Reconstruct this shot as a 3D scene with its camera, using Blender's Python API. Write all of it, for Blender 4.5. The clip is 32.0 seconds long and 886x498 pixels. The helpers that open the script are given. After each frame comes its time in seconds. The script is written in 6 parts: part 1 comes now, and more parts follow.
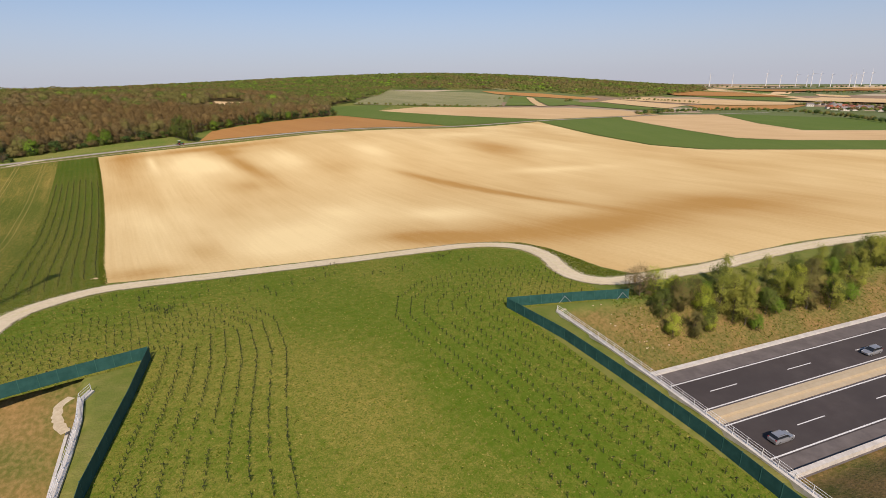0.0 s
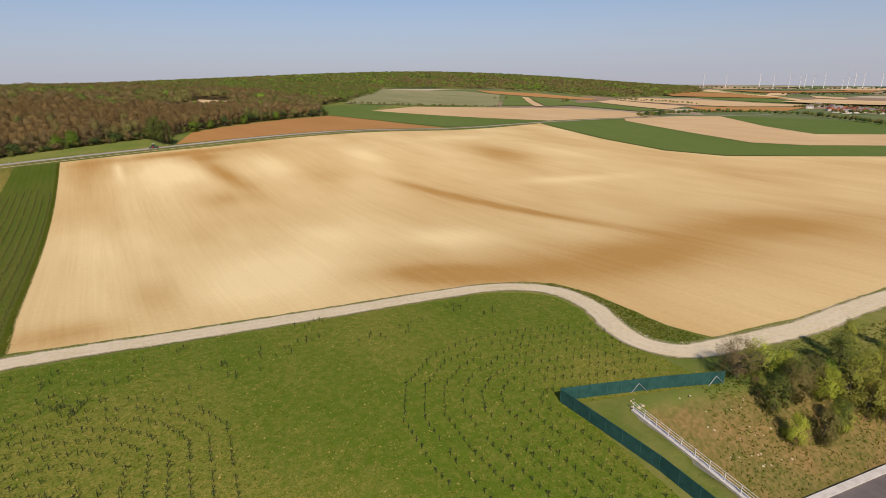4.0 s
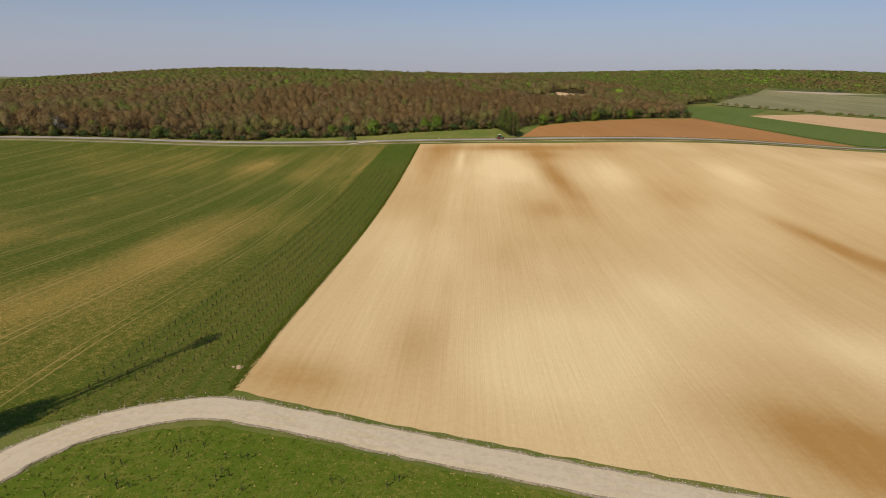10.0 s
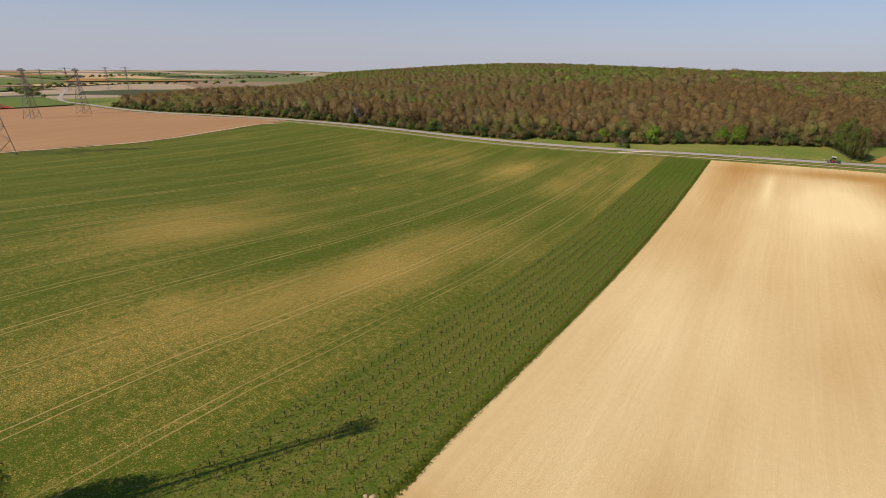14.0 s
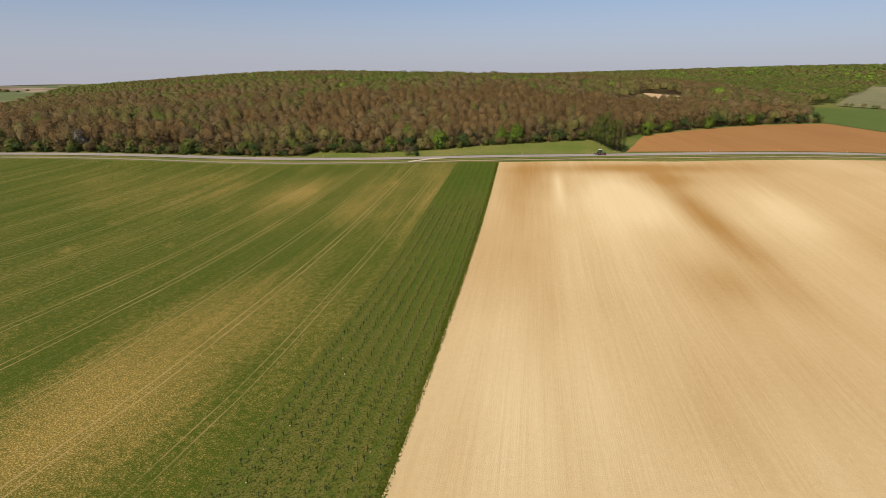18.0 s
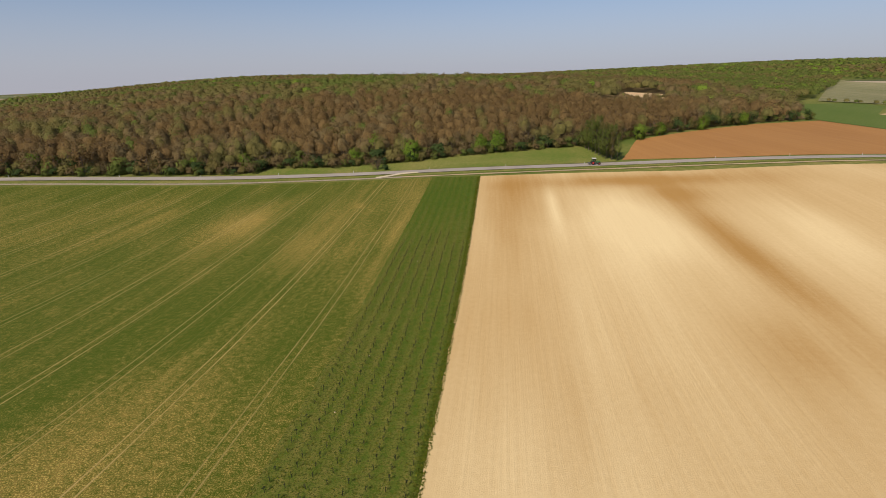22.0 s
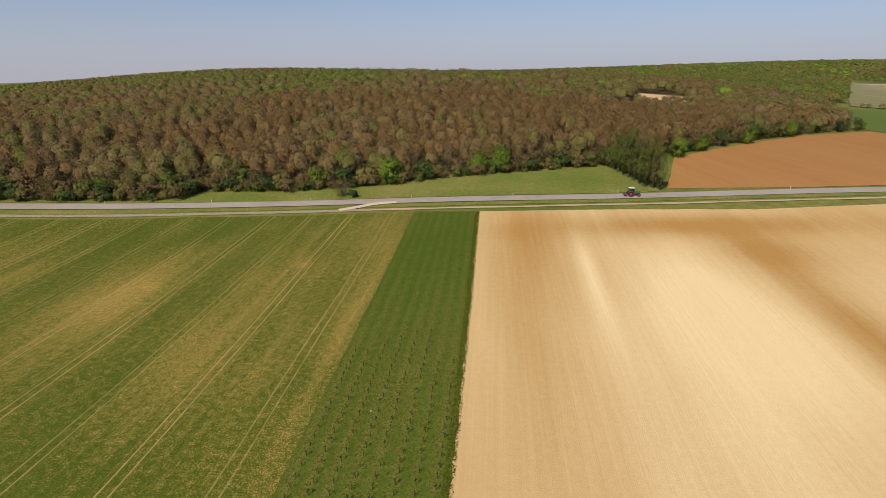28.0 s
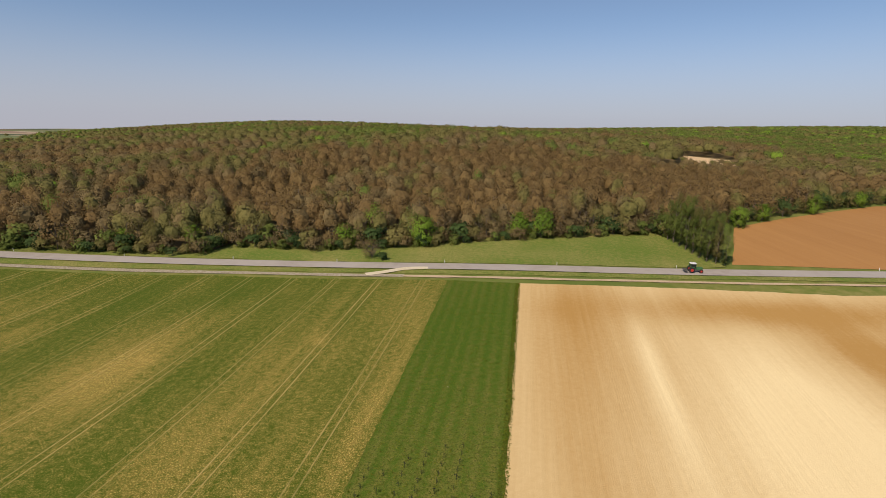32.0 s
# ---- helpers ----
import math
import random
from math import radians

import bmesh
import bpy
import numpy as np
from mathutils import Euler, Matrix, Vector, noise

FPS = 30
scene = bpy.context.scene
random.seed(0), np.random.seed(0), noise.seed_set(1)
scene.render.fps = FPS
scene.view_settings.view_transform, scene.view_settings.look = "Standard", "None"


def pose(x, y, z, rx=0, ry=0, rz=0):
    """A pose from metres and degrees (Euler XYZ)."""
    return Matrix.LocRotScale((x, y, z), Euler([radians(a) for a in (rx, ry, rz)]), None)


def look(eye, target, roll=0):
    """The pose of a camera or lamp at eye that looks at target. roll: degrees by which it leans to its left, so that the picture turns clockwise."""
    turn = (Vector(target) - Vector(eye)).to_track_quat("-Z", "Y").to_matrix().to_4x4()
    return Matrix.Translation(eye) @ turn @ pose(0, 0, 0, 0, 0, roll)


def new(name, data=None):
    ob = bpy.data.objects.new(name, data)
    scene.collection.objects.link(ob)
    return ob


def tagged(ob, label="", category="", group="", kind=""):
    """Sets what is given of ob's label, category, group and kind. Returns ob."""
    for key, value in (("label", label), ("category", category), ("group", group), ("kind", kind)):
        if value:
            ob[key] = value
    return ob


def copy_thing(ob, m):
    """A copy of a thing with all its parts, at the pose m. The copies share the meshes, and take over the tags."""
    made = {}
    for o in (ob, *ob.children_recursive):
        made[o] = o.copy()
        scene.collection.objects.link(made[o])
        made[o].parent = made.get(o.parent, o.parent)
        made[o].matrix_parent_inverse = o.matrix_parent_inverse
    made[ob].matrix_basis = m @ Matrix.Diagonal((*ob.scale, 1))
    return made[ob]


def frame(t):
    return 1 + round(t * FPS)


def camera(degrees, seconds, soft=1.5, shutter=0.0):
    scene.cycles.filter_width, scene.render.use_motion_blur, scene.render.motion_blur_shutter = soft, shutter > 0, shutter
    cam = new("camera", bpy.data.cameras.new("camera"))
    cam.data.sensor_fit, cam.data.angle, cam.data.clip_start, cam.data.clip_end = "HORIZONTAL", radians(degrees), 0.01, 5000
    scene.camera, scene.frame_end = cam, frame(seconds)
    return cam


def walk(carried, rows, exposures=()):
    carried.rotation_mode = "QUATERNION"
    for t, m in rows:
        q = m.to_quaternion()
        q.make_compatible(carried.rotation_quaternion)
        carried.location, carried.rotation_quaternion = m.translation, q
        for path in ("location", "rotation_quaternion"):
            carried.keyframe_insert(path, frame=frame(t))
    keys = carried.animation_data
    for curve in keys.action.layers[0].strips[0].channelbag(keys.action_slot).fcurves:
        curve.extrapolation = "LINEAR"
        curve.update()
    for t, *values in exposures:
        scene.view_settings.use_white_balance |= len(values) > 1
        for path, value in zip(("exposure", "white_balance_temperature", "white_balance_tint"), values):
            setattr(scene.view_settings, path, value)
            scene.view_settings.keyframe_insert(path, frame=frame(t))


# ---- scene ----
import itertools
from mathutils import geometry

# ---- camera ----
cam = camera(81.4, 32.0, soft=0.9)
ROWS = [
    (0.0, 0.05, 0.50, 36.16, -31.62, -18.55, 1.15),
    (0.5, 1.82, 4.04, 36.17, -31.84, -18.61, 1.18),
    (1.0, 3.58, 7.62, 36.20, -32.03, -18.66, 1.18),
    (1.5, 5.34, 11.24, 36.25, -32.23, -18.69, 1.15),
    (2.0, 7.04, 14.91, 36.31, -32.38, -18.68, 1.07),
    (2.5, 8.60, 18.60, 36.37, -32.46, -18.67, 0.96),
    (3.0, 9.95, 22.29, 36.39, -32.45, -18.68, 0.86),
    (3.5, 11.11, 25.94, 36.35, -32.40, -18.69, 0.78),
    (5.5, 15.35, 40.38, 35.94, -32.34, -18.75, 0.59),
    (6.0, 16.32, 43.77, 35.84, -32.23, -18.84, 0.54),
    (6.5, 17.26, 47.16, 35.78, -32.21, -18.89, 0.50),
    (7.0, 18.25, 50.72, 35.80, -32.19, -18.86, 0.46),
    (7.5, 19.30, 54.40, 35.86, -28.74, -18.84, 0.28),
    (8.0, 20.34, 58.06, 35.89, -22.71, -18.86, 0.00),
    (8.5, 21.34, 61.75, 35.84, -16.72, -18.93, -0.25),
    (9.0, 22.39, 65.64, 35.69, -6.71, -18.97, -0.54),
    (9.5, 23.21, 69.61, 35.47, -2.82, -19.03, -0.69),
    (10.0, 23.68, 73.67, 35.25, 4.59, -19.17, -0.75),
    (10.5, 23.92, 77.87, 35.07, 21.41, -19.51, -0.91),
    (11.0, 23.88, 82.08, 35.00, 28.80, -19.79, -1.08),
    (11.5, 23.46, 86.31, 35.06, 31.33, -19.94, -1.18),
    (12.0, 22.71, 90.61, 35.18, 33.28, -20.02, -1.23),
    (12.5, 21.68, 94.97, 35.30, 34.55, -20.07, -1.23),
    (13.0, 20.36, 99.35, 35.35, 34.75, -20.09, -1.19),
    (13.5, 18.69, 103.53, 35.28, 34.63, -20.06, -1.16),
    (15.5, 10.50, 118.40, 34.40, 29.93, -19.68, -0.83),
    (16.0, 8.73, 122.30, 34.22, 26.91, -19.51, -0.69),
    (16.5, 7.29, 126.38, 34.11, 20.52, -19.35, -0.48),
    (17.0, 6.10, 130.54, 34.07, 13.94, -19.23, -0.22),
    (17.5, 5.08, 134.68, 34.10, 11.60, -19.15, -0.04),
    (18.0, 4.14, 138.74, 34.16, 10.54, -19.09, 0.12),
    (18.5, 3.27, 142.71, 34.22, 9.90, -19.05, 0.31),
    (19.0, 2.47, 146.66, 34.27, 9.47, -19.03, 0.48),
    (19.5, 1.76, 150.66, 34.29, 9.19, -19.04, 0.64),
    (20.0, 1.10, 154.75, 34.28, 8.93, -19.04, 0.75),
    (20.5, 0.48, 158.98, 34.24, 8.68, -19.07, 0.87),
    (21.0, -0.12, 163.40, 34.19, 8.35, -19.03, 0.98),
    (21.5, -0.73, 168.06, 34.12, 7.95, -19.00, 1.08),
    (22.0, -1.30, 172.98, 34.04, 7.56, -18.94, 1.14),
    (22.5, -1.79, 178.07, 33.95, 7.35, -18.91, 1.18),
    (23.0, -2.25, 183.20, 33.86, 7.18, -18.88, 1.22),
    (23.5, -2.67, 188.30, 33.78, 7.05, -18.85, 1.22),
    (24.0, -3.06, 193.40, 33.71, 6.95, -18.86, 1.13),
    (24.5, -3.46, 198.52, 33.68, 6.84, -18.90, 1.04),
    (25.0, -3.88, 203.64, 33.71, 6.67, -18.98, 0.95),
    (25.5, -4.35, 208.76, 33.79, 6.51, -19.04, 0.88),
    (27.5, -6.34, 228.74, 34.29, 6.78, -19.35, 0.38),
    (28.0, -6.83, 233.41, 34.42, 7.06, -19.41, 0.30),
    (28.5, -7.31, 237.66, 34.56, 7.31, -19.37, 0.23),
    (29.0, -7.77, 241.31, 34.68, 7.71, -19.28, 0.14),
    (29.5, -8.24, 244.22, 34.78, 8.09, -19.22, -0.04),
    (30.0, -8.69, 246.34, 34.85, 8.39, -18.12, -0.29),
    (30.5, -9.11, 247.72, 34.91, 8.90, -18.09, -0.53),
    (31.0, -9.51, 248.52, 34.96, 9.73, -16.69, -0.73),
    (31.5, -9.89, 248.97, 35.00, 10.40, -16.77, -0.90),
    (32.0, -10.25, 249.26, 35.05, 11.07, -13.69, -1.05),
]
walk(cam, [(t, pose(x, y, z, 90 + pitch, roll, yaw)) for t, x, y, z, yaw, pitch, roll in ROWS],
     exposures=[(t, e, 7350, 21) for t, e in ((0.0, 0.33), (6.0, 0.06), (8.0, -0.01), (10.0, -0.04), (12.0, 0.12), (13.5, 0.2), (16.0, 0.27), (17.0, 0.23), (18.0, 0.15), (23.0, 0.1), (28.0, 0.14), (32.0, 0.2))])

# ---- sky and sun ----
SUN_ELEVATION, SUN_FROM = radians(43.0), math.atan2(-0.403, -0.915)
world = bpy.data.worlds.new("sky")
scene.world = world
world.use_nodes = True
wn = world.node_tree.nodes
sky = wn.new("ShaderNodeTexSky")
sky.sky_type = "NISHITA"
sky.sun_disc = False
sky.sun_elevation, sky.sun_rotation = SUN_ELEVATION, SUN_FROM
sky.altitude, sky.air_density, sky.dust_density, sky.ozone_density = 200, 1.15, 0.1, 2.2
# the sky's lowest haze goes on below the edge of the land
wl = world.node_tree.links.new
coord, split, low, join = (wn.new("ShaderNode" + k) for k in ("TexCoord", "SeparateXYZ", "Math", "CombineXYZ"))
low.operation, low.inputs[1].default_value = "MAXIMUM", 0.02
wl(coord.outputs["Generated"], split.inputs[0])
wl(split.outputs["X"], join.inputs["X"])
wl(split.outputs["Y"], join.inputs["Y"])
wl(split.outputs["Z"], low.inputs[0])
lift = wn.new("ShaderNodeMath")
lift.operation = "MULTIPLY_ADD"
lift.inputs[1].default_value, lift.inputs[2].default_value = 1.15, 0.095
wl(low.outputs[0], lift.inputs[0])
wl(lift.outputs[0], join.inputs["Z"])
wl(join.outputs[0], sky.inputs["Vector"])
# a thin lavender haze lies all round the horizon
fall, veil = wn.new("ShaderNodeMapRange"), wn.new("ShaderNodeMix")
fall.interpolation_type = "SMOOTHSTEP"
fall.inputs["From Min"].default_value, fall.inputs["From Max"].default_value = -0.03, 0.19
fall.inputs["To Min"].default_value, fall.inputs["To Max"].default_value = 0.95, 0.0
veil.data_type = "RGBA"
wl(split.outputs["Z"], fall.inputs["Value"])
wl(fall.outputs[0], veil.inputs["Factor"])
air = wn.new("ShaderNodeMix")
air.data_type, air.blend_type = "RGBA", "MULTIPLY"
air.inputs["Factor"].default_value, air.inputs["B"].default_value = 1.0, (0.86, 1.0, 1.07, 1)
wl(sky.outputs[0], air.inputs["A"])
wl(air.outputs["Result"], veil.inputs["A"])
veil.inputs["B"].default_value = (3.4, 3.85, 4.6, 1)
wl(veil.outputs["Result"], wn["Background"].inputs[0])
wn["Background"].inputs[1].default_value = 0.1
sun = new("sun", bpy.data.lights.new("sun", "SUN"))
sun.data.energy, sun.data.angle, sun.data.color = 3.7, radians(0.55), (1.0, 0.95, 0.87)
ce = math.cos(SUN_ELEVATION)
sun.matrix_world = look((ce * -0.403 * 100, ce * -0.915 * 100, math.sin(SUN_ELEVATION) * 100), (0, 0, 0))

# ---- materials ----
def links(m):
    return m.node_tree.nodes, m.node_tree.links.new


def material(name, colour, rough=0.9, colour2=None, scale=1.0, detail=4.0, bump=0.0, bump_scale=None, metal=0.0, spec=0.3,
             colour3=None, scale3=0.05, island=0.0, stretch=(1, 1, 1), use_random=False, transmit=0.0):
    """A surface whose colour wanders between two or three tones at two scales, with fine relief."""
    m = bpy.data.materials.new(name)
    m.use_nodes = True
    n, ln = links(m)
    b = n["Principled BSDF"]
    b.inputs["Roughness"].default_value, b.inputs["Metallic"].default_value = rough, metal
    b.inputs["Specular IOR Level"].default_value = spec
    geo = n.new("ShaderNodeNewGeometry")
    mp = n.new("ShaderNodeMapping")
    mp.inputs["Scale"].default_value = stretch
    ln(geo.outputs["Position"], mp.inputs["Vector"])
    out = None
    rgb = n.new("ShaderNodeRGB")
    rgb.outputs[0].default_value = (*colour, 1)
    out = rgb.outputs[0]
    for other, sc in ((colour2, scale), (colour3, scale3)):
        if other is None:
            continue
        t = n.new("ShaderNodeTexNoise")
        t.inputs["Scale"].default_value, t.inputs["Detail"].default_value = sc, detail
        t.inputs["Roughness"].default_value = 0.62
        ln(mp.outputs[0], t.inputs["Vector"])
        r = n.new("ShaderNodeValToRGB")
        r.color_ramp.elements[0].position, r.color_ramp.elements[1].position = 0.36, 0.64
        ln(t.outputs["Fac"], r.inputs[0])
        mix = n.new("ShaderNodeMix")
        mix.data_type = "RGBA"
        ln(r.outputs[0], mix.inputs["Factor"])
        ln(out, mix.inputs["A"])
        mix.inputs["B"].default_value = (*other, 1)
        out = mix.outputs["Result"]
    tint = n.new("ShaderNodeAttribute")
    tint.attribute_name = "tint"
    if island or use_random:
        src = geo.outputs["Random Per Island"]
        if use_random:
            src = n.new("ShaderNodeObjectInfo").outputs["Random"]
        mr = n.new("ShaderNodeMapRange")
        k = island or 0.25
        mr.inputs["To Min"].default_value, mr.inputs["To Max"].default_value = 1 - k, 1 + k
        ln(src, mr.inputs["Value"])
        hv = n.new("ShaderNodeHueSaturation")
        own = n.new("ShaderNodeMath")
        ln(mr.outputs[0], own.inputs[0])
        ln(tint.outputs["Fac"], own.inputs[1])
        ln(own.outputs[0], hv.inputs["Value"])
        ln(out, hv.inputs["Color"])
        out = hv.outputs[0]
    ln(out, b.inputs["Base Color"])
    if bump:
        t = n.new("ShaderNodeTexNoise")
        t.inputs["Scale"].default_value, t.inputs["Detail"].default_value = bump_scale or scale * 3, 3
        ln(mp.outputs[0], t.inputs["Vector"])
        bp = n.new("ShaderNodeBump")
        bp.inputs["Strength"].default_value, bp.inputs["Distance"].default_value = 0.8, bump
        ln(t.outputs["Fac"], bp.inputs["Height"])
        ln(bp.outputs[0], b.inputs["Normal"])
    if transmit:
        tr = n.new("ShaderNodeBsdfTranslucent")
        ln(out, tr.inputs["Color"])
        ms = n.new("ShaderNodeMixShader")
        ms.inputs[0].default_value = transmit
        ln(b.outputs[0], ms.inputs[1])
        ln(tr.outputs[0], ms.inputs[2])
        ln(ms.outputs[0], n["Material Output"].inputs["Surface"])
    return m


def field_material(name, dark, pale, grain=0.12, row=0.9, row_depth=0.05, lines=None, line_colour=(0.4, 0.32, 0.17), turn=0.0, speck=None, speck_amount=0.5, spread=0.5, phase=0.0, row_colour=0.16, clods=2.5, follow=False, speck_scale=3.2, bands=None):
    """Farmland: the vertex attribute 'tone' mixes a dark and a pale tone; sowing rows and fine clods run along y (turned by degrees).
    lines: the spacing of the tramlines, in pairs of wheel tracks, in metres. follow: rows run along the field's curved edge, by the
    attribute 'across'. bands: the pitch and strength of worn stripes between planted rows."""
    m = bpy.data.materials.new(name)
    m.use_nodes = True
    n, ln = links(m)
    b = n["Principled BSDF"]
    b.inputs["Roughness"].default_value, b.inputs["Specular IOR Level"].default_value = 0.95, 0.12
    geo = n.new("ShaderNodeNewGeometry")
    mp = n.new("ShaderNodeMapping")
    mp.inputs["Rotation"].default_value = (0, 0, radians(turn))
    if follow:
        ac, ps, cv = n.new("ShaderNodeAttribute"), n.new("ShaderNodeSeparateXYZ"), n.new("ShaderNodeCombineXYZ")
        ac.attribute_name = "across"
        ln(geo.outputs["Position"], ps.inputs[0])
        ln(ac.outputs["Fac"], cv.inputs["X"])
        ln(ps.outputs["Y"], cv.inputs["Y"])
        ln(cv.outputs[0], mp.inputs["Vector"])
    else:
        ln(geo.outputs["Position"], mp.inputs["Vector"])
    st = n.new("ShaderNodeMapping")
    st.inputs["Scale"].default_value = (1.0, 0.05, 1.0)
    ln(mp.outputs[0], st.inputs["Vector"])
    at = n.new("ShaderNodeAttribute")
    at.attribute_name = "tone"

    def tex(vec, sc, det=4.0, rough=0.6):
        t = n.new("ShaderNodeTexNoise")
        t.inputs["Scale"].default_value, t.inputs["Detail"].default_value, t.inputs["Roughness"].default_value = sc, det, rough
        ln(vec, t.inputs["Vector"])
        return t.outputs["Fac"]

    def maths(op, a, c, clamp=False):
        x = n.new("ShaderNodeMath")
        x.operation, x.use_clamp = op, clamp
        for i, v in enumerate((a, c)):
            if isinstance(v, (int, float)):
                x.inputs[i].default_value = v
            else:
                ln(v, x.inputs[i])
        return x.outputs[0]

    streak = maths("ADD", maths("SUBTRACT", tex(st.outputs[0], 0.35, 5.0), 0.5), maths("MULTIPLY", maths("SUBTRACT", tex(st.outputs[0], 0.07, 4.0, 0.7), 0.5), 1.3))
    fine = maths("SUBTRACT", tex(mp.outputs[0], 0.9, 6.0, 0.75), 0.5)
    clod = maths("SUBTRACT", tex(mp.outputs[0], 6.0, 3.0, 0.7), 0.5)
    thin = n.new("ShaderNodeMapping")
    thin.inputs["Scale"].default_value = (1.0, 0.018, 1.0)
    ln(mp.outputs[0], thin.inputs["Vector"])
    furrow = maths("SUBTRACT", tex(thin.outputs[0], 1.15 / row, 2.0), 0.5)
    f = maths("ADD", at.outputs["Fac"], maths("MULTIPLY", streak, spread))
    f = maths("ADD", f, maths("MULTIPLY", furrow, row_colour))
    f = maths("ADD", f, maths("MULTIPLY", fine, grain * clods))
    sep = n.new("ShaderNodeSeparateXYZ")
    ln(mp.outputs[0], sep.inputs[0])
    if bands:
        wave = maths("SINE", maths("MULTIPLY", sep.outputs["X"], 2 * math.pi / bands[0]), 0)
        f = maths("ADD", f, maths("MULTIPLY", maths("MULTIPLY", wave, maths("ADD", tex(st.outputs[0], 0.9, 4.0, 0.7), -0.15)), bands[1]))
    f = maths("ADD", f, maths("MULTIPLY", clod, grain * clods), True)
    mix = n.new("ShaderNodeMix")
    mix.data_type = "RGBA"
    ln(f, mix.inputs["Factor"])
    mix.inputs["A"].default_value, mix.inputs["B"].default_value = (*dark, 1), (*pale, 1)
    out = mix.outputs["Result"]
    if speck:
        sp = n.new("ShaderNodeMix")
        sp.data_type = "RGBA"
        s1 = tex(mp.outputs[0], speck_scale, 5.0, 0.8)
        r = n.new("ShaderNodeMapRange")
        r.inputs["From Min"].default_value, r.inputs["From Max"].default_value = 0.5, 0.58
        r.inputs["To Max"].default_value = speck_amount
        ln(s1, r.inputs["Value"])
        ln(maths("MULTIPLY", r.outputs[0], maths("ADD", 0.16, maths("MULTIPLY", f, 1.75)), True), sp.inputs["Factor"])
        ln(out, sp.inputs["A"])
        sp.inputs["B"].default_value = (*speck, 1)
        out = sp.outputs["Result"]
    if lines:
        wob = maths("MULTIPLY", maths("SUBTRACT", tex(mp.outputs[0], 0.02, 1.0), 0.5), 0.9)
        run = maths("ADD", maths("ADD", sep.outputs["X"], wob), 5000.0 + phase)
        x = maths("MODULO", run, lines)
        d = maths("ABSOLUTE", maths("SUBTRACT", maths("ABSOLUTE", maths("SUBTRACT", x, lines / 2), 0), 0.8), 0)
        e = maths("SUBTRACT", 1.0, maths("MULTIPLY", d, 5.4), True)
        wn1 = n.new("ShaderNodeTexWhiteNoise")
        wn1.noise_dimensions = "1D"
        ln(maths("FLOOR", maths("DIVIDE", run, lines), 0), wn1.inputs["W"])
        e = maths("MULTIPLY", e, maths("ADD", 0.6, maths("MULTIPLY", wn1.outputs["Value"], 0.5)))
        e = maths("MULTIPLY", e, maths("SUBTRACT", maths("MULTIPLY", tex(mp.outputs[0], 0.05, 6.0, 0.75), 3.0), 0.62), True)
        # fainter single lines of the drill between the wheel tracks
        y2 = maths("ABSOLUTE", maths("SUBTRACT", maths("MODULO", run, lines / 4), lines / 8), 0)
        e2 = maths("SUBTRACT", 1.0, maths("MULTIPLY", y2, 6.0), True)
        e2 = maths("MULTIPLY", e2, maths("SUBTRACT", maths("MULTIPLY", tex(st.outputs[0], 0.11, 4.0, 0.7), 2.4), 0.95), True)
        e = maths("MAXIMUM", maths("MULTIPLY", e, 0.85), maths("MULTIPLY", e2, 0.26))
        li = n.new("ShaderNodeMix")
        li.data_type = "RGBA"
        ln(e, li.inputs["Factor"])
        ln(out, li.inputs["A"])
        li.inputs["B"].default_value = (*line_colour, 1)
        out = li.outputs["Result"]
    ln(out, b.inputs["Base Color"])
    hgt = maths("ADD", maths("MULTIPLY", furrow, 1.6), maths("MULTIPLY", clod, 1.2))
    bp = n.new("ShaderNodeBump")
    bp.inputs["Strength"].default_value, bp.inputs["Distance"].default_value = 0.7, row_depth
    ln(hgt, bp.inputs["Height"])
    ln(bp.outputs[0], b.inputs["Normal"])
    return m


SOIL_TAN = field_material("pale_tilled_soil", (0.44, 0.246, 0.070), (0.81, 0.638, 0.328), 0.15, 0.95, 0.05, spread=0.20, row_colour=0.20, follow=True)
SOIL_ORANGE = field_material("orange_brown_soil", (0.32, 0.148, 0.045), (0.47, 0.245, 0.080), 0.14, 1.3, 0.05, turn=-12)
SOIL_BROWN = field_material("brown_soil", (0.31, 0.168, 0.075), (0.41, 0.245, 0.12), 0.14, 1.3, 0.05, turn=-12)
SOIL_FAR = field_material("far_pale_soil", (0.42, 0.25, 0.105), (0.66, 0.48, 0.26), 0.12, 2.0, 0.06, turn=-60)
WHEAT = field_material("young_wheat", (0.053, 0.090, 0.005), (0.29, 0.182, 0.042), 0.36, 0.9, 0.03, lines=12.8, phase=5.2, line_colour=(0.46, 0.33, 0.12), speck=(0.54, 0.41, 0.11), speck_amount=0.8, clods=5.0, follow=True, speck_scale=4.0)
CROP = field_material("green_crop", (0.085, 0.138, 0.022), (0.15, 0.185, 0.045), 0.2, 1.0, 0.05, turn=35)
STRIP = field_material("planted_grass_strip", (0.058, 0.114, 0.008), (0.215, 0.180, 0.040), 0.4, 1.1, 0.05, speck=(0.024, 0.048, 0.006), speck_amount=0.7, clods=5.0, follow=True, bands=(2.42, 0.42))
MEADOW = field_material("rough_meadow", (0.084, 0.140, 0.009), (0.31, 0.250, 0.056), 0.42, 3.0, 0.08, speck=(0.058, 0.10, 0.010), speck_amount=0.55, spread=0.2, clods=5.0)
VINEYARD = field_material("vineyard_slope", (0.13, 0.15, 0.05), (0.34, 0.31, 0.16), 0.25, 7.0, 0.6, turn=-40, row_colour=1.6, spread=0.2)
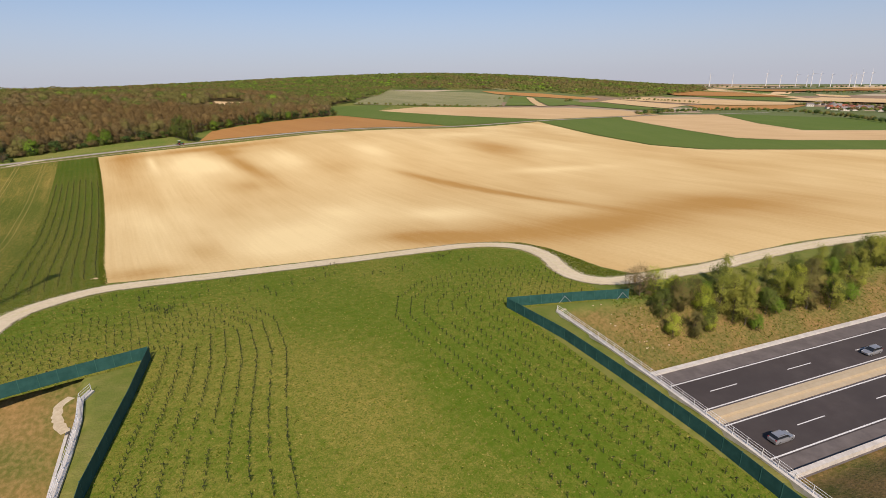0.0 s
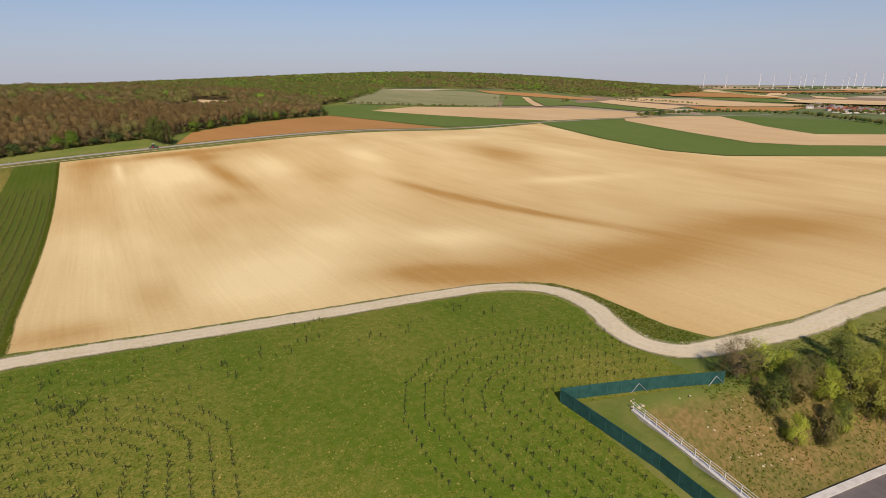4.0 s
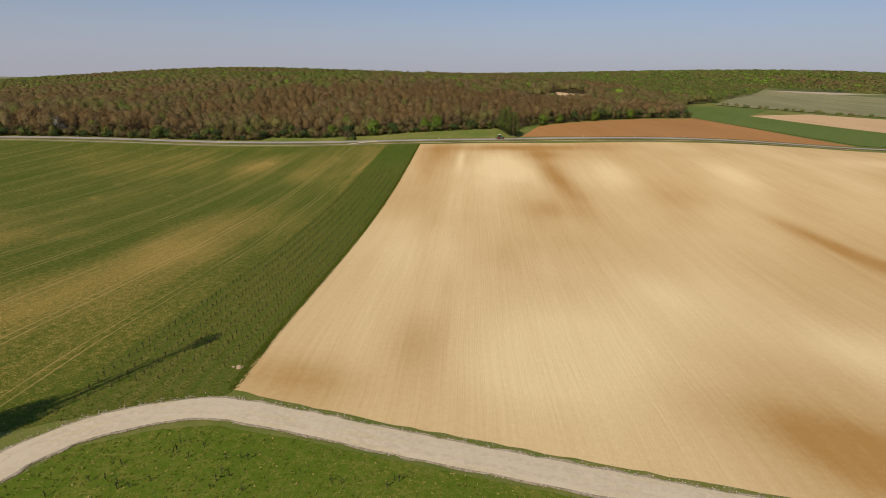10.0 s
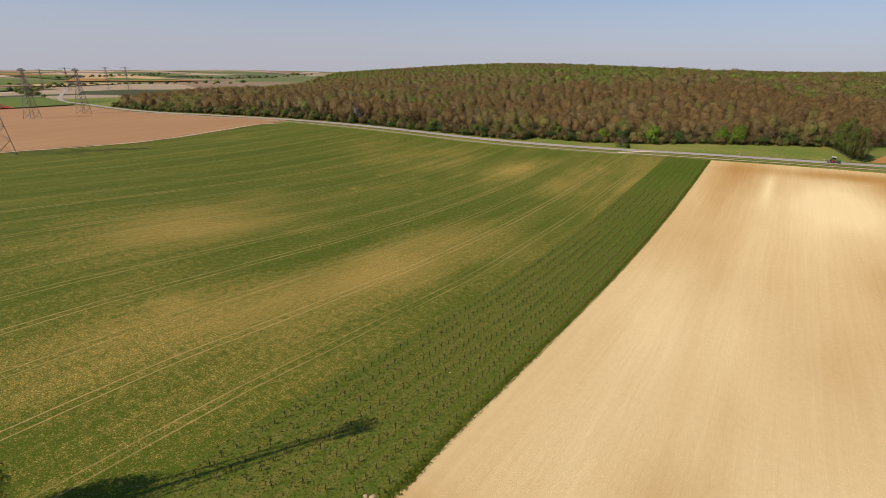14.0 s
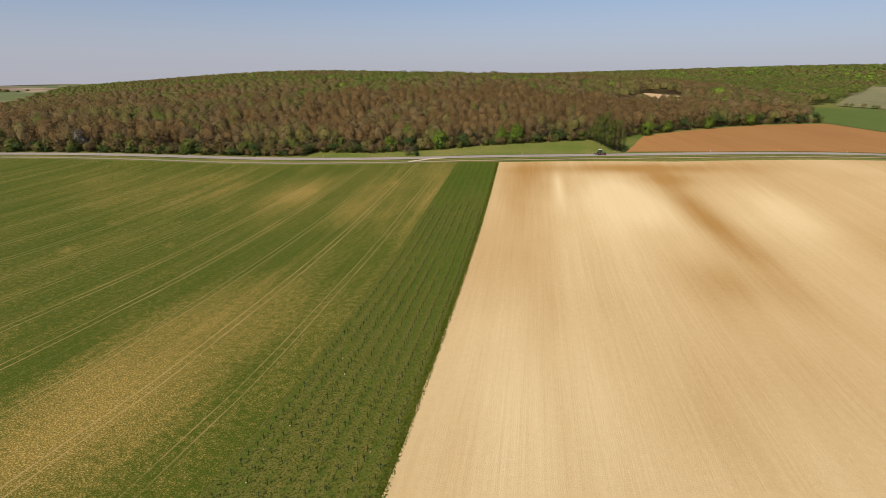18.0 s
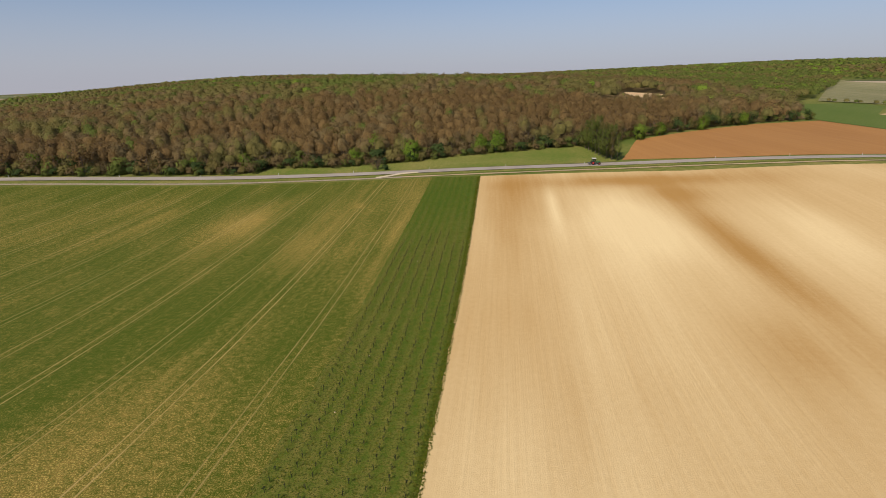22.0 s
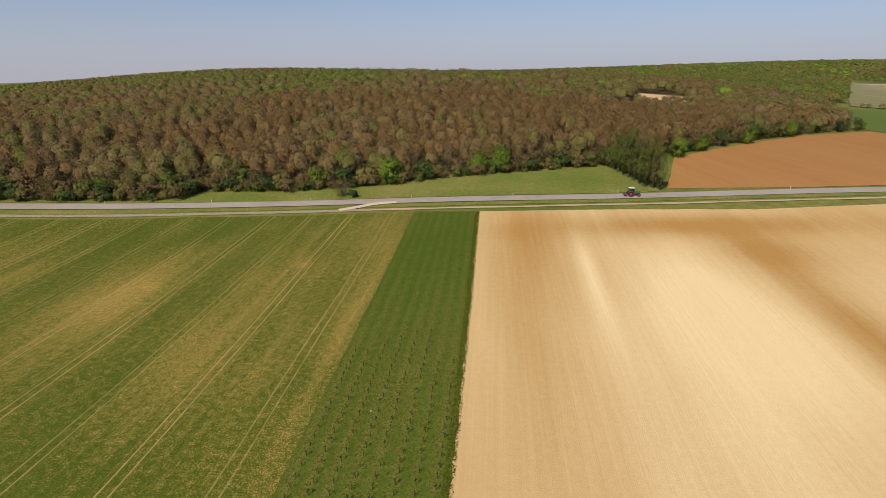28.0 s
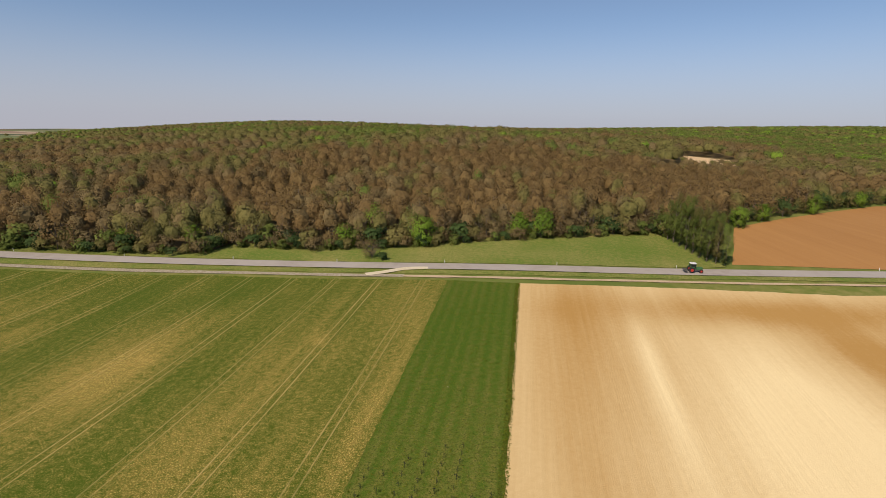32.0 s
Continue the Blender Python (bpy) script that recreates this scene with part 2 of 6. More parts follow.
GRAVEL = material("pale_gravel", (0.64, 0.545, 0.335), 0.95, (0.50, 0.42, 0.25), 1.6, 6, 0.04, 9.0, colour3=(0.62, 0.54, 0.37), scale3=0.12, spec=0.2)
RUT = material("pale_worn_gravel", (0.65, 0.55, 0.38), 0.95, (0.54, 0.45, 0.30), 1.2, 6, 0.02, 9.0, spec=0.2)
STONES = material("loose_roadside_stones", (0.46, 0.39, 0.28), 0.95, (0.22, 0.18, 0.09), 2.6, 6, 0.08, 8.0, spec=0.2)
ASPHALT = material("dark_asphalt", (0.062, 0.05, 0.047), 0.85, (0.085, 0.072, 0.066), 0.3, 5, 0.004, 30, colour3=(0.05, 0.042, 0.04), scale3=0.03)
ASPHALT_OLD = material("grey_country_asphalt", (0.36, 0.315, 0.25), 0.9, (0.30, 0.26, 0.205), 0.4, 5, 0.004, 30, colour3=(0.38, 0.34, 0.28), scale3=0.04)
SHOULDER = material("grey_hard_shoulder", (0.15, 0.13, 0.12), 0.9, (0.11, 0.095, 0.088), 0.4, 5, 0.004, 30)
PAINT_WHITE = material("white_road_paint", (0.72, 0.72, 0.70), 0.7, (0.55, 0.55, 0.52), 3.0)
CONCRETE = material("pale_concrete", (0.60, 0.57, 0.51), 0.85, (0.46, 0.43, 0.38), 0.8, 6, 0.006, 12)
BEIGE = material("sandy_median_gravel", (0.47, 0.385, 0.26), 0.95, (0.43, 0.345, 0.225), 0.8, 6, 0.02, 9)
FENCE_GREEN = material("green_screen_mesh", (0.010, 0.062, 0.052), 0.75, (0.02, 0.09, 0.075), 0.7, 5, 0.01, 6)
POST_GREEN = material("green_post_paint", (0.03, 0.11, 0.09), 0.5)
STEEL_WHITE = material("white_painted_steel", (0.78, 0.78, 0.77), 0.4, (0.62, 0.61, 0.58), 3.0)
STEEL_RED = material("red_painted_steel", (0.48, 0.022, 0.018), 0.45, (0.36, 0.03, 0.02), 2.0)
STEEL_ORANGE = material("faded_red_orange_steel", (0.38, 0.07, 0.025), 0.55, (0.28, 0.06, 0.03), 2.0)
STEEL_GREY = material("dark_galvanised_steel", (0.10, 0.095, 0.08), 0.55, (0.16, 0.15, 0.13), 3.0, metal=0.4)
STEEL_LIGHT = material("light_galvanised_steel", (0.42, 0.43, 0.43), 0.45, (0.32, 0.33, 0.33), 3.0, metal=0.6)
TRUNK = material("grey_bark", (0.16, 0.13, 0.10), 0.95, (0.09, 0.07, 0.05), 3.0, 5, 0.02, 12)


def ground_material():
    """Grass, with bare dry earth where the vertex attribute 'dug' says so."""
    m = material("grass_and_dug_earth", (0.150, 0.175, 0.032), 0.95, (0.27, 0.235, 0.072), 0.35, 6, 0.12, 3.0, colour3=(0.10, 0.145, 0.026), scale3=0.012, spec=0.1)
    n, ln = links(m)
    b = n["Principled BSDF"]
    grass = b.inputs["Base Color"].links[0].from_socket
    geo = n.new("ShaderNodeNewGeometry")
    at = n.new("ShaderNodeAttribute")
    at.attribute_name = "dug"
    last = None
    for sc, a, c in ((0.16, (0.120, 0.120, 0.028), (0.27, 0.160, 0.060)), (1.6, (0.075, 0.085, 0.018), (0.29, 0.19, 0.080))):
        t = n.new("ShaderNodeTexNoise")
        t.inputs["Scale"].default_value, t.inputs["Detail"].default_value = sc, 6
        ln(geo.outputs["Position"], t.inputs["Vector"])
        r = n.new("ShaderNodeValToRGB")
        r.color_ramp.elements[0].position, r.color_ramp.elements[1].position = 0.38, 0.66
        r.color_ramp.elements[0].color, r.color_ramp.elements[1].color = (*a, 1), (*c, 1)
        ln(t.outputs["Fac"], r.inputs[0])
        if last is None:
            last = r.outputs[0]
        else:
            mx = n.new("ShaderNodeMix")
            mx.data_type = "RGBA"
            mx.inputs["Factor"].default_value = 0.45
            ln(last, mx.inputs["A"])
            ln(r.outputs[0], mx.inputs["B"])
            last = mx.outputs["Result"]
    # the far plain is a patchwork of small fields
    turn, cell, pick, ramp = n.new("ShaderNodeMapping"), n.new("ShaderNodeTexVoronoi"), n.new("ShaderNodeSeparateColor"), n.new("ShaderNodeValToRGB")
    turn.inputs["Rotation"].default_value, turn.inputs["Scale"].default_value = (0, 0, radians(24)), (1 / 420, 1 / 190, 0)
    cell.inputs["Scale"].default_value, cell.inputs["Randomness"].default_value = 1.0, 0.8
    ln(geo.outputs["Position"], turn.inputs["Vector"])
    ln(turn.outputs[0], cell.inputs["Vector"])
    ln(cell.outputs["Color"], pick.inputs[0])
    ln(pick.outputs[0], ramp.inputs[0])
    ramp.color_ramp.interpolation = "CONSTANT"
    # field tones greyed, so distance haze is put into the colour
    tones = ((0.0, (0.13, 0.16, 0.06)), (0.25, (0.36, 0.28, 0.18)), (0.45, (0.16, 0.18, 0.07)), (0.62, (0.27, 0.19, 0.12)), (0.76, (0.07, 0.085, 0.04)), (0.88, (0.45, 0.37, 0.25)))
    for k, (pos, c) in enumerate(tones):
        el = ramp.color_ramp.elements[k] if k < 2 else ramp.color_ramp.elements.new(pos)
        el.position, el.color = pos, (*c, 1)
    wide = n.new("ShaderNodeAttribute")
    wide.attribute_name = "plain"
    mp_ = n.new("ShaderNodeMix")
    mp_.data_type = "RGBA"
    ln(wide.outputs["Fac"], mp_.inputs["Factor"])
    ln(grass, mp_.inputs["A"])
    ln(ramp.outputs[0], mp_.inputs["B"])
    grass = mp_.outputs["Result"]
    mx = n.new("ShaderNodeMix")
    mx.data_type = "RGBA"
    ln(at.outputs["Fac"], mx.inputs["Factor"])
    ln(grass, mx.inputs["A"])
    ln(last, mx.inputs["B"])
    ln(mx.outputs["Result"], b.inputs["Base Color"])
    return m


GROUND = ground_material()
ROOF_RED = material("red_clay_roof", (0.33, 0.10, 0.05), 0.8, (0.24, 0.08, 0.05), 0.5, use_random=True)
ROOF_GREY = material("grey_roof", (0.17, 0.15, 0.14), 0.8, (0.24, 0.22, 0.2), 0.5, use_random=True)
PLASTER = material("pale_plaster", (0.66, 0.62, 0.55), 0.9, (0.56, 0.5, 0.42), 0.3, use_random=True)
WOODEN = material("weathered_boards", (0.13, 0.10, 0.075), 0.85, (0.20, 0.165, 0.13), 2.0, 5, 0.01, 9)
SLATE = material("dark_sheet_roof", (0.075, 0.07, 0.068), 0.6, (0.11, 0.10, 0.095), 1.5)
PANEL_WHITE = material("white_panel", (0.74, 0.74, 0.72), 0.55, (0.6, 0.6, 0.57), 1.5)
GLASS_DARK = material("dark_window_glass", (0.015, 0.018, 0.02), 0.08, spec=0.6)
CAR_SILVER = material("silver_car_paint", (0.42, 0.43, 0.44), 0.3, metal=0.6, spec=0.5)
RUBBER = material("black_rubber", (0.018, 0.018, 0.018), 0.85, (0.03, 0.03, 0.03), 6.0)
RED_PAINT = material("red_wheel_paint", (0.42, 0.03, 0.02), 0.5)
TRACTOR_GREEN = material("green_tractor_paint", (0.045, 0.14, 0.05), 0.45)
LAMP_RED = material("red_tail_lamp", (0.35, 0.01, 0.01), 0.3)
LAMP_CLEAR = material("clear_head_lamp", (0.6, 0.6, 0.58), 0.15)
SOIL_HEAP = material("pale_soil_heap", (0.55, 0.42, 0.25), 0.95, (0.42, 0.30, 0.17), 2.5, 6, 0.05, 6)
LIMESTONE = material("pale_stone", (0.60, 0.50, 0.33), 0.9, (0.48, 0.38, 0.24), 2.0, 5, 0.03, 8)

# ---- the lie of the land ----
NEAR_HILLS = [(-120, 60, 2.6), (-120, 150, 2.6), (-120, 240, -5.1), (-120, 330, -5.2), (-120, 420, -4.0), (-20, 60, 2.5), (-20, 150, 0.4),
              (-20, 240, -1.6), (-20, 330, 1.4), (-20, 420, -2.8), (80, 60, 3.3), (80, 150, -1.8), (80, 240, -2.4), (80, 330, -1.0),
              (80, 420, 1.7), (180, 60, 4.2), (180, 150, -0.8), (180, 240, -0.9), (180, 330, 0.9), (180, 420, 3.2)]
MID_HILLS = [(-330, 850, 7.6), (60, 950, 16.0), (-650, 650, -5.4), (350, 480, -3.3), (-450, 420, -9.3), (250, 750, -2.1), (650, 550, 3.4),
             (-250, 150, 8.3), (400, 150, 4.7), (-100, 560, 2.2), (400, 1150, 9.3), (-850, 950, -27.0), (-120, 1250, -27.6), (-420, 620, 2.8)]
FAR_HILLS = [(1000, 2300, 67.3), (300, 1900, -0.0), (-600, 1400, 63.9), (1900, 900, -12.6), (1700, 2100, 43.5), (-1400, 500, -21.3),
             (900, -100, -24.0), (-300, -500, -2.8), (1000, 1300, -15.8), (2400, 2600, 37.0), (0, 2800, 48.0)]


def land(x, y):
    """Height of the natural ground."""
    x, y = np.asarray(x, float), np.asarray(y, float)
    z = -8 - 72 * (1 - np.exp(-((x ** 2 + (y - 200) ** 2) / 2300 ** 2)))
    for hills, s in ((NEAR_HILLS, 75), (MID_HILLS, 260), (FAR_HILLS, 600)):
        for a, b, h in hills:
            z = z + h * np.exp(-((x - a) ** 2 + (y - b) ** 2) / (2 * s * s))
    z = z - 4.0 * np.exp(-((x + 400) ** 2 + (y - 600) ** 2) / (2 * 105 * 105))
    return z + 3.0 * np.exp(-((x - 126) ** 2 + (y - 738) ** 2) / (2 * 42 * 42))


ROAD_Z = -15.0
ALONG, ACROSS = (0.981, -0.196), (0.196, 0.981)
MIDDLE = 49.3


def rail_east(y):
    return 57.3 + (y - 17.9) * 0.163


def rail_west(y):
    return -12.9 + (y - 59.5) * 0.09


def ground_z(x, y):
    """The ground with the motorway's cutting dug on both sides of the green bridge."""
    x, y = np.asarray(x, float), np.asarray(y, float)
    z = land(x, y)
    v = np.abs(x * ACROSS[0] + y * ACROSS[1] - MIDDLE)
    cut = ROAD_Z - 0.25 + np.maximum(0, v - 14.2) * 0.56
    open_air = (x > rail_east(y) + 0.4) | (x < rail_west(y) - 0.4)
    return np.where(open_air, np.minimum(z, cut), z)


def axis(lo, hi, fine_lo, fine_hi, fine, grow=1.07, top=70.0):
    mid = list(np.arange(fine_lo, fine_hi + 0.01, fine))
    out, s, v = [], fine, fine_hi
    while v < hi:
        s = min(s * grow, top)
        v += s
        out.append(v)
    left, s, v = [], fine, fine_lo
    while v > lo:
        s = min(s * grow, top)
        v -= s
        left.append(v)
    return np.array(left[::-1] + mid + out)


def mesh_object(name, verts, faces, mats, parent=None, smooth=False, index=None):
    me = bpy.data.meshes.new(name)
    me.from_pydata(verts, [], faces)
    for m in mats if isinstance(mats, (list, tuple)) else [mats]:
        me.materials.append(m)
    if index is not None:
        me.polygons.foreach_set("material_index", np.asarray(index, dtype=np.int32))
    if smooth:
        me.polygons.foreach_set("use_smooth", np.ones(len(me.polygons), dtype=bool))
    me.update()
    ob = new(name, me)
    if parent:
        ob.parent = parent
    return ob


def part(name, bm, mat, parent=None, label=""):
    me = bpy.data.meshes.new(name)
    bm.to_mesh(me)
    bm.free()
    me.materials.append(mat)
    ob = new(name, me)
    if parent:
        ob.parent = parent
    return tagged(ob, label)


XS, YS = axis(-4600, 4600, -50, 130, 1.5), axis(-2600, 4900, 0, 135, 1.5)
gx, gy = np.meshgrid(XS, YS)
gz = ground_z(gx, gy)
nx, ny = len(XS), len(YS)
idx = np.arange(nx * ny).reshape(ny, nx)
quads = np.stack([idx[:-1, :-1], idx[:-1, 1:], idx[1:, 1:], idx[1:, :-1]], -1).reshape(-1, 4)
ground = mesh_object("ground", np.stack([gx, gy, gz], -1).reshape(-1, 3).tolist(), quads.tolist(), GROUND, smooth=True)
dug = np.clip((land(gx, gy) - ground_z(gx, gy)) / 0.8, 0, 1) * (np.abs(gx) < 900)
ground.data.attributes.new("dug", "FLOAT", "POINT").data.foreach_set("value", dug.ravel().astype(np.float32))
tagged(ground, "rolling grassy ground reaching to the hazy horizon", "ground", kind="structure")


def inside(poly, x, y):
    x, y = np.asarray(x, float), np.asarray(y, float)
    hit = np.zeros(x.shape, bool)
    for (x0, y0), (x1, y1) in zip(poly, poly[1:] + poly[:1]):
        c = (y0 > y) != (y1 > y)
        with np.errstate(divide="ignore", invalid="ignore"):
            hit ^= c & (x < (x1 - x0) * (y - y0) / (y1 - y0) + x0)
    return hit


def densify(poly, step, ragged=0.0, rnd=random.Random(3), closed=True):
    out = []
    for (x0, y0), (x1, y1) in zip(poly, poly[1:] + poly[:1] if closed else poly[1:]):
        n = max(1, int(math.hypot(x1 - x0, y1 - y0) / step))
        for i in range(n):
            k = i / n
            out.append((x0 + (x1 - x0) * k + rnd.uniform(-ragged, ragged), y0 + (y1 - y0) * k + rnd.uniform(-ragged, ragged)))
    if not closed:
        out.append(poly[-1])
    return out


def smooth_line(pts, step=1.5):
    """A Catmull-Rom line through the points."""
    p = [Vector(q) for q in pts]
    p = [2 * p[0] - p[1]] + p + [2 * p[-1] - p[-2]]
    out = []
    for a, b, c, d in zip(p, p[1:], p[2:], p[3:]):
        n = max(1, int((c - b).length / step))
        for i in range(n):
            t = i / n
            out.append(0.5 * (2 * b + (c - a) * t + (2 * a - 5 * b + 4 * c - d) * t * t + (3 * b - a - 3 * c + d) * t ** 3))
    out.append(p[-2])
    return [tuple(q) for q in out]


def tone_of(x, y, patches, wander=0.18, size=60.0, start=0.5):
    """The soil's or crop's own tone: soft stretched patches plus slow wandering."""
    t = np.full(np.shape(x), start)
    for a, b, lx, ly, turn, amount in patches:
        c, s = math.cos(radians(turn)), math.sin(radians(turn))
        u, v = (x - a) * c + (y - b) * s, -(x - a) * s + (y - b) * c
        t = t + amount * np.exp(-((u / lx) ** 2 + (v / ly) ** 2))
    w = np.array([noise.fractal(Vector((p / size, q / size * 0.5, 0)), 0.8, 2.1, 4) for p, q in zip(np.ravel(x), np.ravel(y))])
    return np.clip(t + wander * w.reshape(np.shape(x)), 0, 1)


def field(name, poly, mat, label, category, step=4.0, lift=0.06, patches=(), start=0.5, ragged=0.15, wander=0.18, size=60.0, height=land, edge=None, along=None):
    """A field laid on the land: its outline triangulated with points inside every step metres."""
    ring = densify(poly, edge or step, ragged)
    px, py = np.array(ring).T
    ax, ay = np.meshgrid(np.arange(px.min(), px.max(), step), np.arange(py.min(), py.max(), step))
    ax, ay = ax.ravel(), ay.ravel()
    keep = inside(ring, ax, ay)
    pts = [Vector(p) for p in ring] + [Vector(p) for p in zip(ax[keep], ay[keep])]
    n = len(ring)
    v, _, f, _, _, _ = geometry.delaunay_2d_cdt(pts, [(i, (i + 1) % n) for i in range(n)], [], 1, 0.001)
    xy = np.array([tuple(p) for p in v])
    z = height(xy[:, 0], xy[:, 1]) + lift
    ob = mesh_object(name, np.c_[xy, z].tolist(), f, mat, smooth=True)
    tone = tone_of(xy[:, 0], xy[:, 1], patches, wander, size, start)
    at = ob.data.attributes.new("tone", "FLOAT", "POINT")
    at.data.foreach_set("value", tone.astype(np.float32))
    if along:
        off = xy[:, 0] - np.interp(xy[:, 1], [p[1] for p in along], [p[0] for p in along])
        ob.data.attributes.new("across", "FLOAT", "POINT").data.foreach_set("value", off.astype(np.float32))
    return tagged(ob, label, category, kind="structure")


def ribbon(name, line, width, mat, lift=0.1, height=land, label="", category="", ragged=0.0, kind="structure", parent=None, cols=3, crown=0.0, side=0.0):
    rnd = random.Random(len(line))
    verts, faces = [], []
    pts = [Vector(p) for p in line]
    for i, p in enumerate(pts):
        d = (pts[min(i + 1, len(pts) - 1)] - pts[max(i - 1, 0)]).normalized()
        nrm = Vector((-d.y, d.x))
        for k in range(cols):
            o = (k / (cols - 1) - 0.5) * width + side
            if k in (0, cols - 1):
                o += rnd.uniform(-ragged, ragged)
            q = p + nrm * o
            verts.append((q.x, q.y, float(height(q.x, q.y)) + lift + crown * (1 - (2 * k / (cols - 1) - 1) ** 2)))
    for i in range(len(pts) - 1):
        for k in range(cols - 1):
            a = i * cols + k
            faces.append((a, a + cols, a + cols + 1, a + 1))
    ob = mesh_object(name, verts, faces, mat, parent, smooth=True)
    return tagged(ob, label, category, kind=kind) if not parent else ob

# ---- fields, tracks and roads ----
TRACK = smooth_line([(-70, 84), (-50, 90.5), (-35.5, 96.8), (-29, 102.5), (-26.6, 108.5), (-25, 115), (-21.5, 120.4), (-15.5, 124.6), (-9, 126.8), (3, 125.7), (14, 123.9), (36, 120.9),
                     (62, 117.5), (77, 114.6), (85, 109.6), (88.6, 103), (88, 94), (84, 85), (82.6, 77.5), (86.5, 72), (95, 69.6), (113, 66), (130, 65.0),
                     (156, 62.5), (195, 56), (280, 40)], 1.5)
COUNTRY = smooth_line([(-1400, 650), (-840, 425), (-640, 378), (-446, 340), (-334, 338), (-262, 350), (-176, 376.5), (-108, 392), (-39, 399), (30, 402.5), (87, 410.5), (154, 424), (273, 456), (452, 514), (640, 548), (800, 566), (1100, 560)], 6)
EDGE_WEST = [(-9.0, 131.2), (-9.9, 150), (-10.2, 171), (-10.7, 210), (-11.2, 240), (-12.0, 285), (-13.2, 330), (-15.0, 386.5)]
STRIP_WEST = [(-28.5, 119.5), (-29.4, 140), (-29.1, 160), (-28.9, 195), (-29.8, 215), (-30.6, 242), (-32.2, 290), (-33.2, 330), (-35.0, 387)]

TAN = EDGE_WEST + [(66, 390), (157, 409), (270, 439), (440, 500), (452, 508), (384, 352), (360, 270), (375, 232), (441, 203), (522, 170), (600, 100), (420, 40), (280, 44.5), (195, 59.5), (156, 66.2), (118, 68.6),
                   (95, 72.8), (92.4, 80), (93.2, 90), (93.6, 100), (91.5, 108.5), (86.5, 113.5), (77.5, 117.8), (62, 120.8), (36, 124.2), (14, 127.2), (3, 129.0)]
TAN_PALE = [(38, 200, 15, 28, 0, 0.25), (12, 342, 1.5, 30, -2, 0.57), (13.4, 250, 4, 46, 0, 0.23), (31, 322, 11, 34, 0, 0.57), (40, 322, 9, 24, 5, 0.23), (141, 325, 10, 26, 0, 0.40), (44, 155, 16, 18, -20, 0.48), (68, 183, 17, 24, -28, 0.48),
            (31, 144, 8, 9, 0, 0.23), (97, 160, 18, 13, -30, 0.46), (84, 318, 10, 30, -4, 0.34), (3, 190, 6, 30, 0, 0.16), (-1, 226, 5, 26, 0, 0.14), (212, 217, 34, 9, -14, 0.34), (26, 262, 5, 40, 2, 0.14), (250, 380, 50, 14, 16, 0.23)]
TAN_DARK = [(0.5, 345, 10, 55, 1, -0.30), (57, 306, 6.0, 50, 5, -0.65), (46, 375, 38, 9, 6, -0.53), (56, 357, 11, 12, 0, -0.38), (-2, 310, 4.5, 22, 0, -0.16), (-4, 348, 7, 30, 0, -0.12), (32, 204, 8, 20, 0, -0.30), (139, 195, 3.8, 60, 10, -0.78),
            (122, 112, 30, 17, -12, -0.56), (75, 129, 18, 8, -34, -0.69), (14, 151, 5, 12, 0, -0.40), (-1, 136, 9, 5, -8, -0.38), (226, 300, 18, 34, -12, -0.45), (190, 112, 54, 22, -12, -0.53), (46, 258, 7, 13, 0, -0.28), (100, 285, 14, 26, -10, -0.28)]
field("field_pale", TAN, SOIL_TAN, "pale tan freshly tilled field with darker soil streaks", "field", 3.4, 0.07, TAN_PALE + TAN_DARK, 0.52, edge=2.0, ragged=0.2, wander=0.26, along=EDGE_WEST)

STRIP_POLY = STRIP_WEST + EDGE_WEST[::-1] + [(-9.5, 129.6), (-16, 127.6), (-21, 124.6)]
field("field_strip", STRIP_POLY, STRIP, "narrow green strip planted with rows of young saplings", "field", 3.0, 0.05, [(-24, 358, 14, 32, 0, -0.35), (-20, 170, 8, 40, 0, 0.1), (-22, 300, 9, 18, 0, 0.12)], 0.38, edge=1.5, ragged=0.22, along=EDGE_WEST)

WHEAT_POLY = STRIP_WEST + [(-60, 385), (-104, 381), (-170, 366), (-258, 338), (-268, 320), (-262, 290), (-253, 236), (-268, 176), (-290, 90), (-300, -40), (-110, 20), (-72, 90), (-45, 104), (-37, 114), (-31, 118)]
WHEAT_BARE = [(-55, 160, 9, 34, -10, 0.30), (-51, 188, 11, 16, 0, 0.42), (-104, 178, 9, 26, -4, 0.40), (-86, 200, 8, 10, 0, 0.2), (-88, 324, 6.5, 28, 0, 0.46), (-122, 332, 5, 16, 0, 0.3), (-35.5, 330, 2.6, 46, 2, 0.42), (-56, 305, 7, 22, 2, 0.2),
              (-45, 306, 2.2, 16, 0, 0.25)]
WHEAT_SPOTS = [(-66.8, 148.5, 2.4, 2.2, 0, 0.5), (-84.7, 330, 2, 3, 0, 0.4), (-129, 277, 3, 1.6, 0, 0.4), (-111, 281, 2.4, 1.6, 0, 0.4), (-97, 259, 2.2, 1.8, 0, 0.4), (-120, 250, 2.5, 2.2, 0, 0.4), (-76.7, 373, 2.5, 2, 0, 0.4), (-55, 345, 2, 3, 0, 0.35)]
WHEAT_GREEN = [(-52, 110, 16, 9, 0, -0.15), (-92, 245, 32, 36, 0, -0.14), (-200, 240, 75, 120, 0, -0.3), (-70, 262, 24, 26, 0, -0.14), (-42, 250, 9, 30, 0, -0.12), (-150, 120, 40, 30, 0, -0.1)]
field("field_wheat", WHEAT_POLY, WHEAT, "green young cereal field with bare patches and tramlines", "field", 3.4, 0.05, WHEAT_BARE + WHEAT_SPOTS + WHEAT_GREEN, 0.14, edge=2.0, ragged=0.15, wander=0.30, size=35, along=STRIP_WEST)

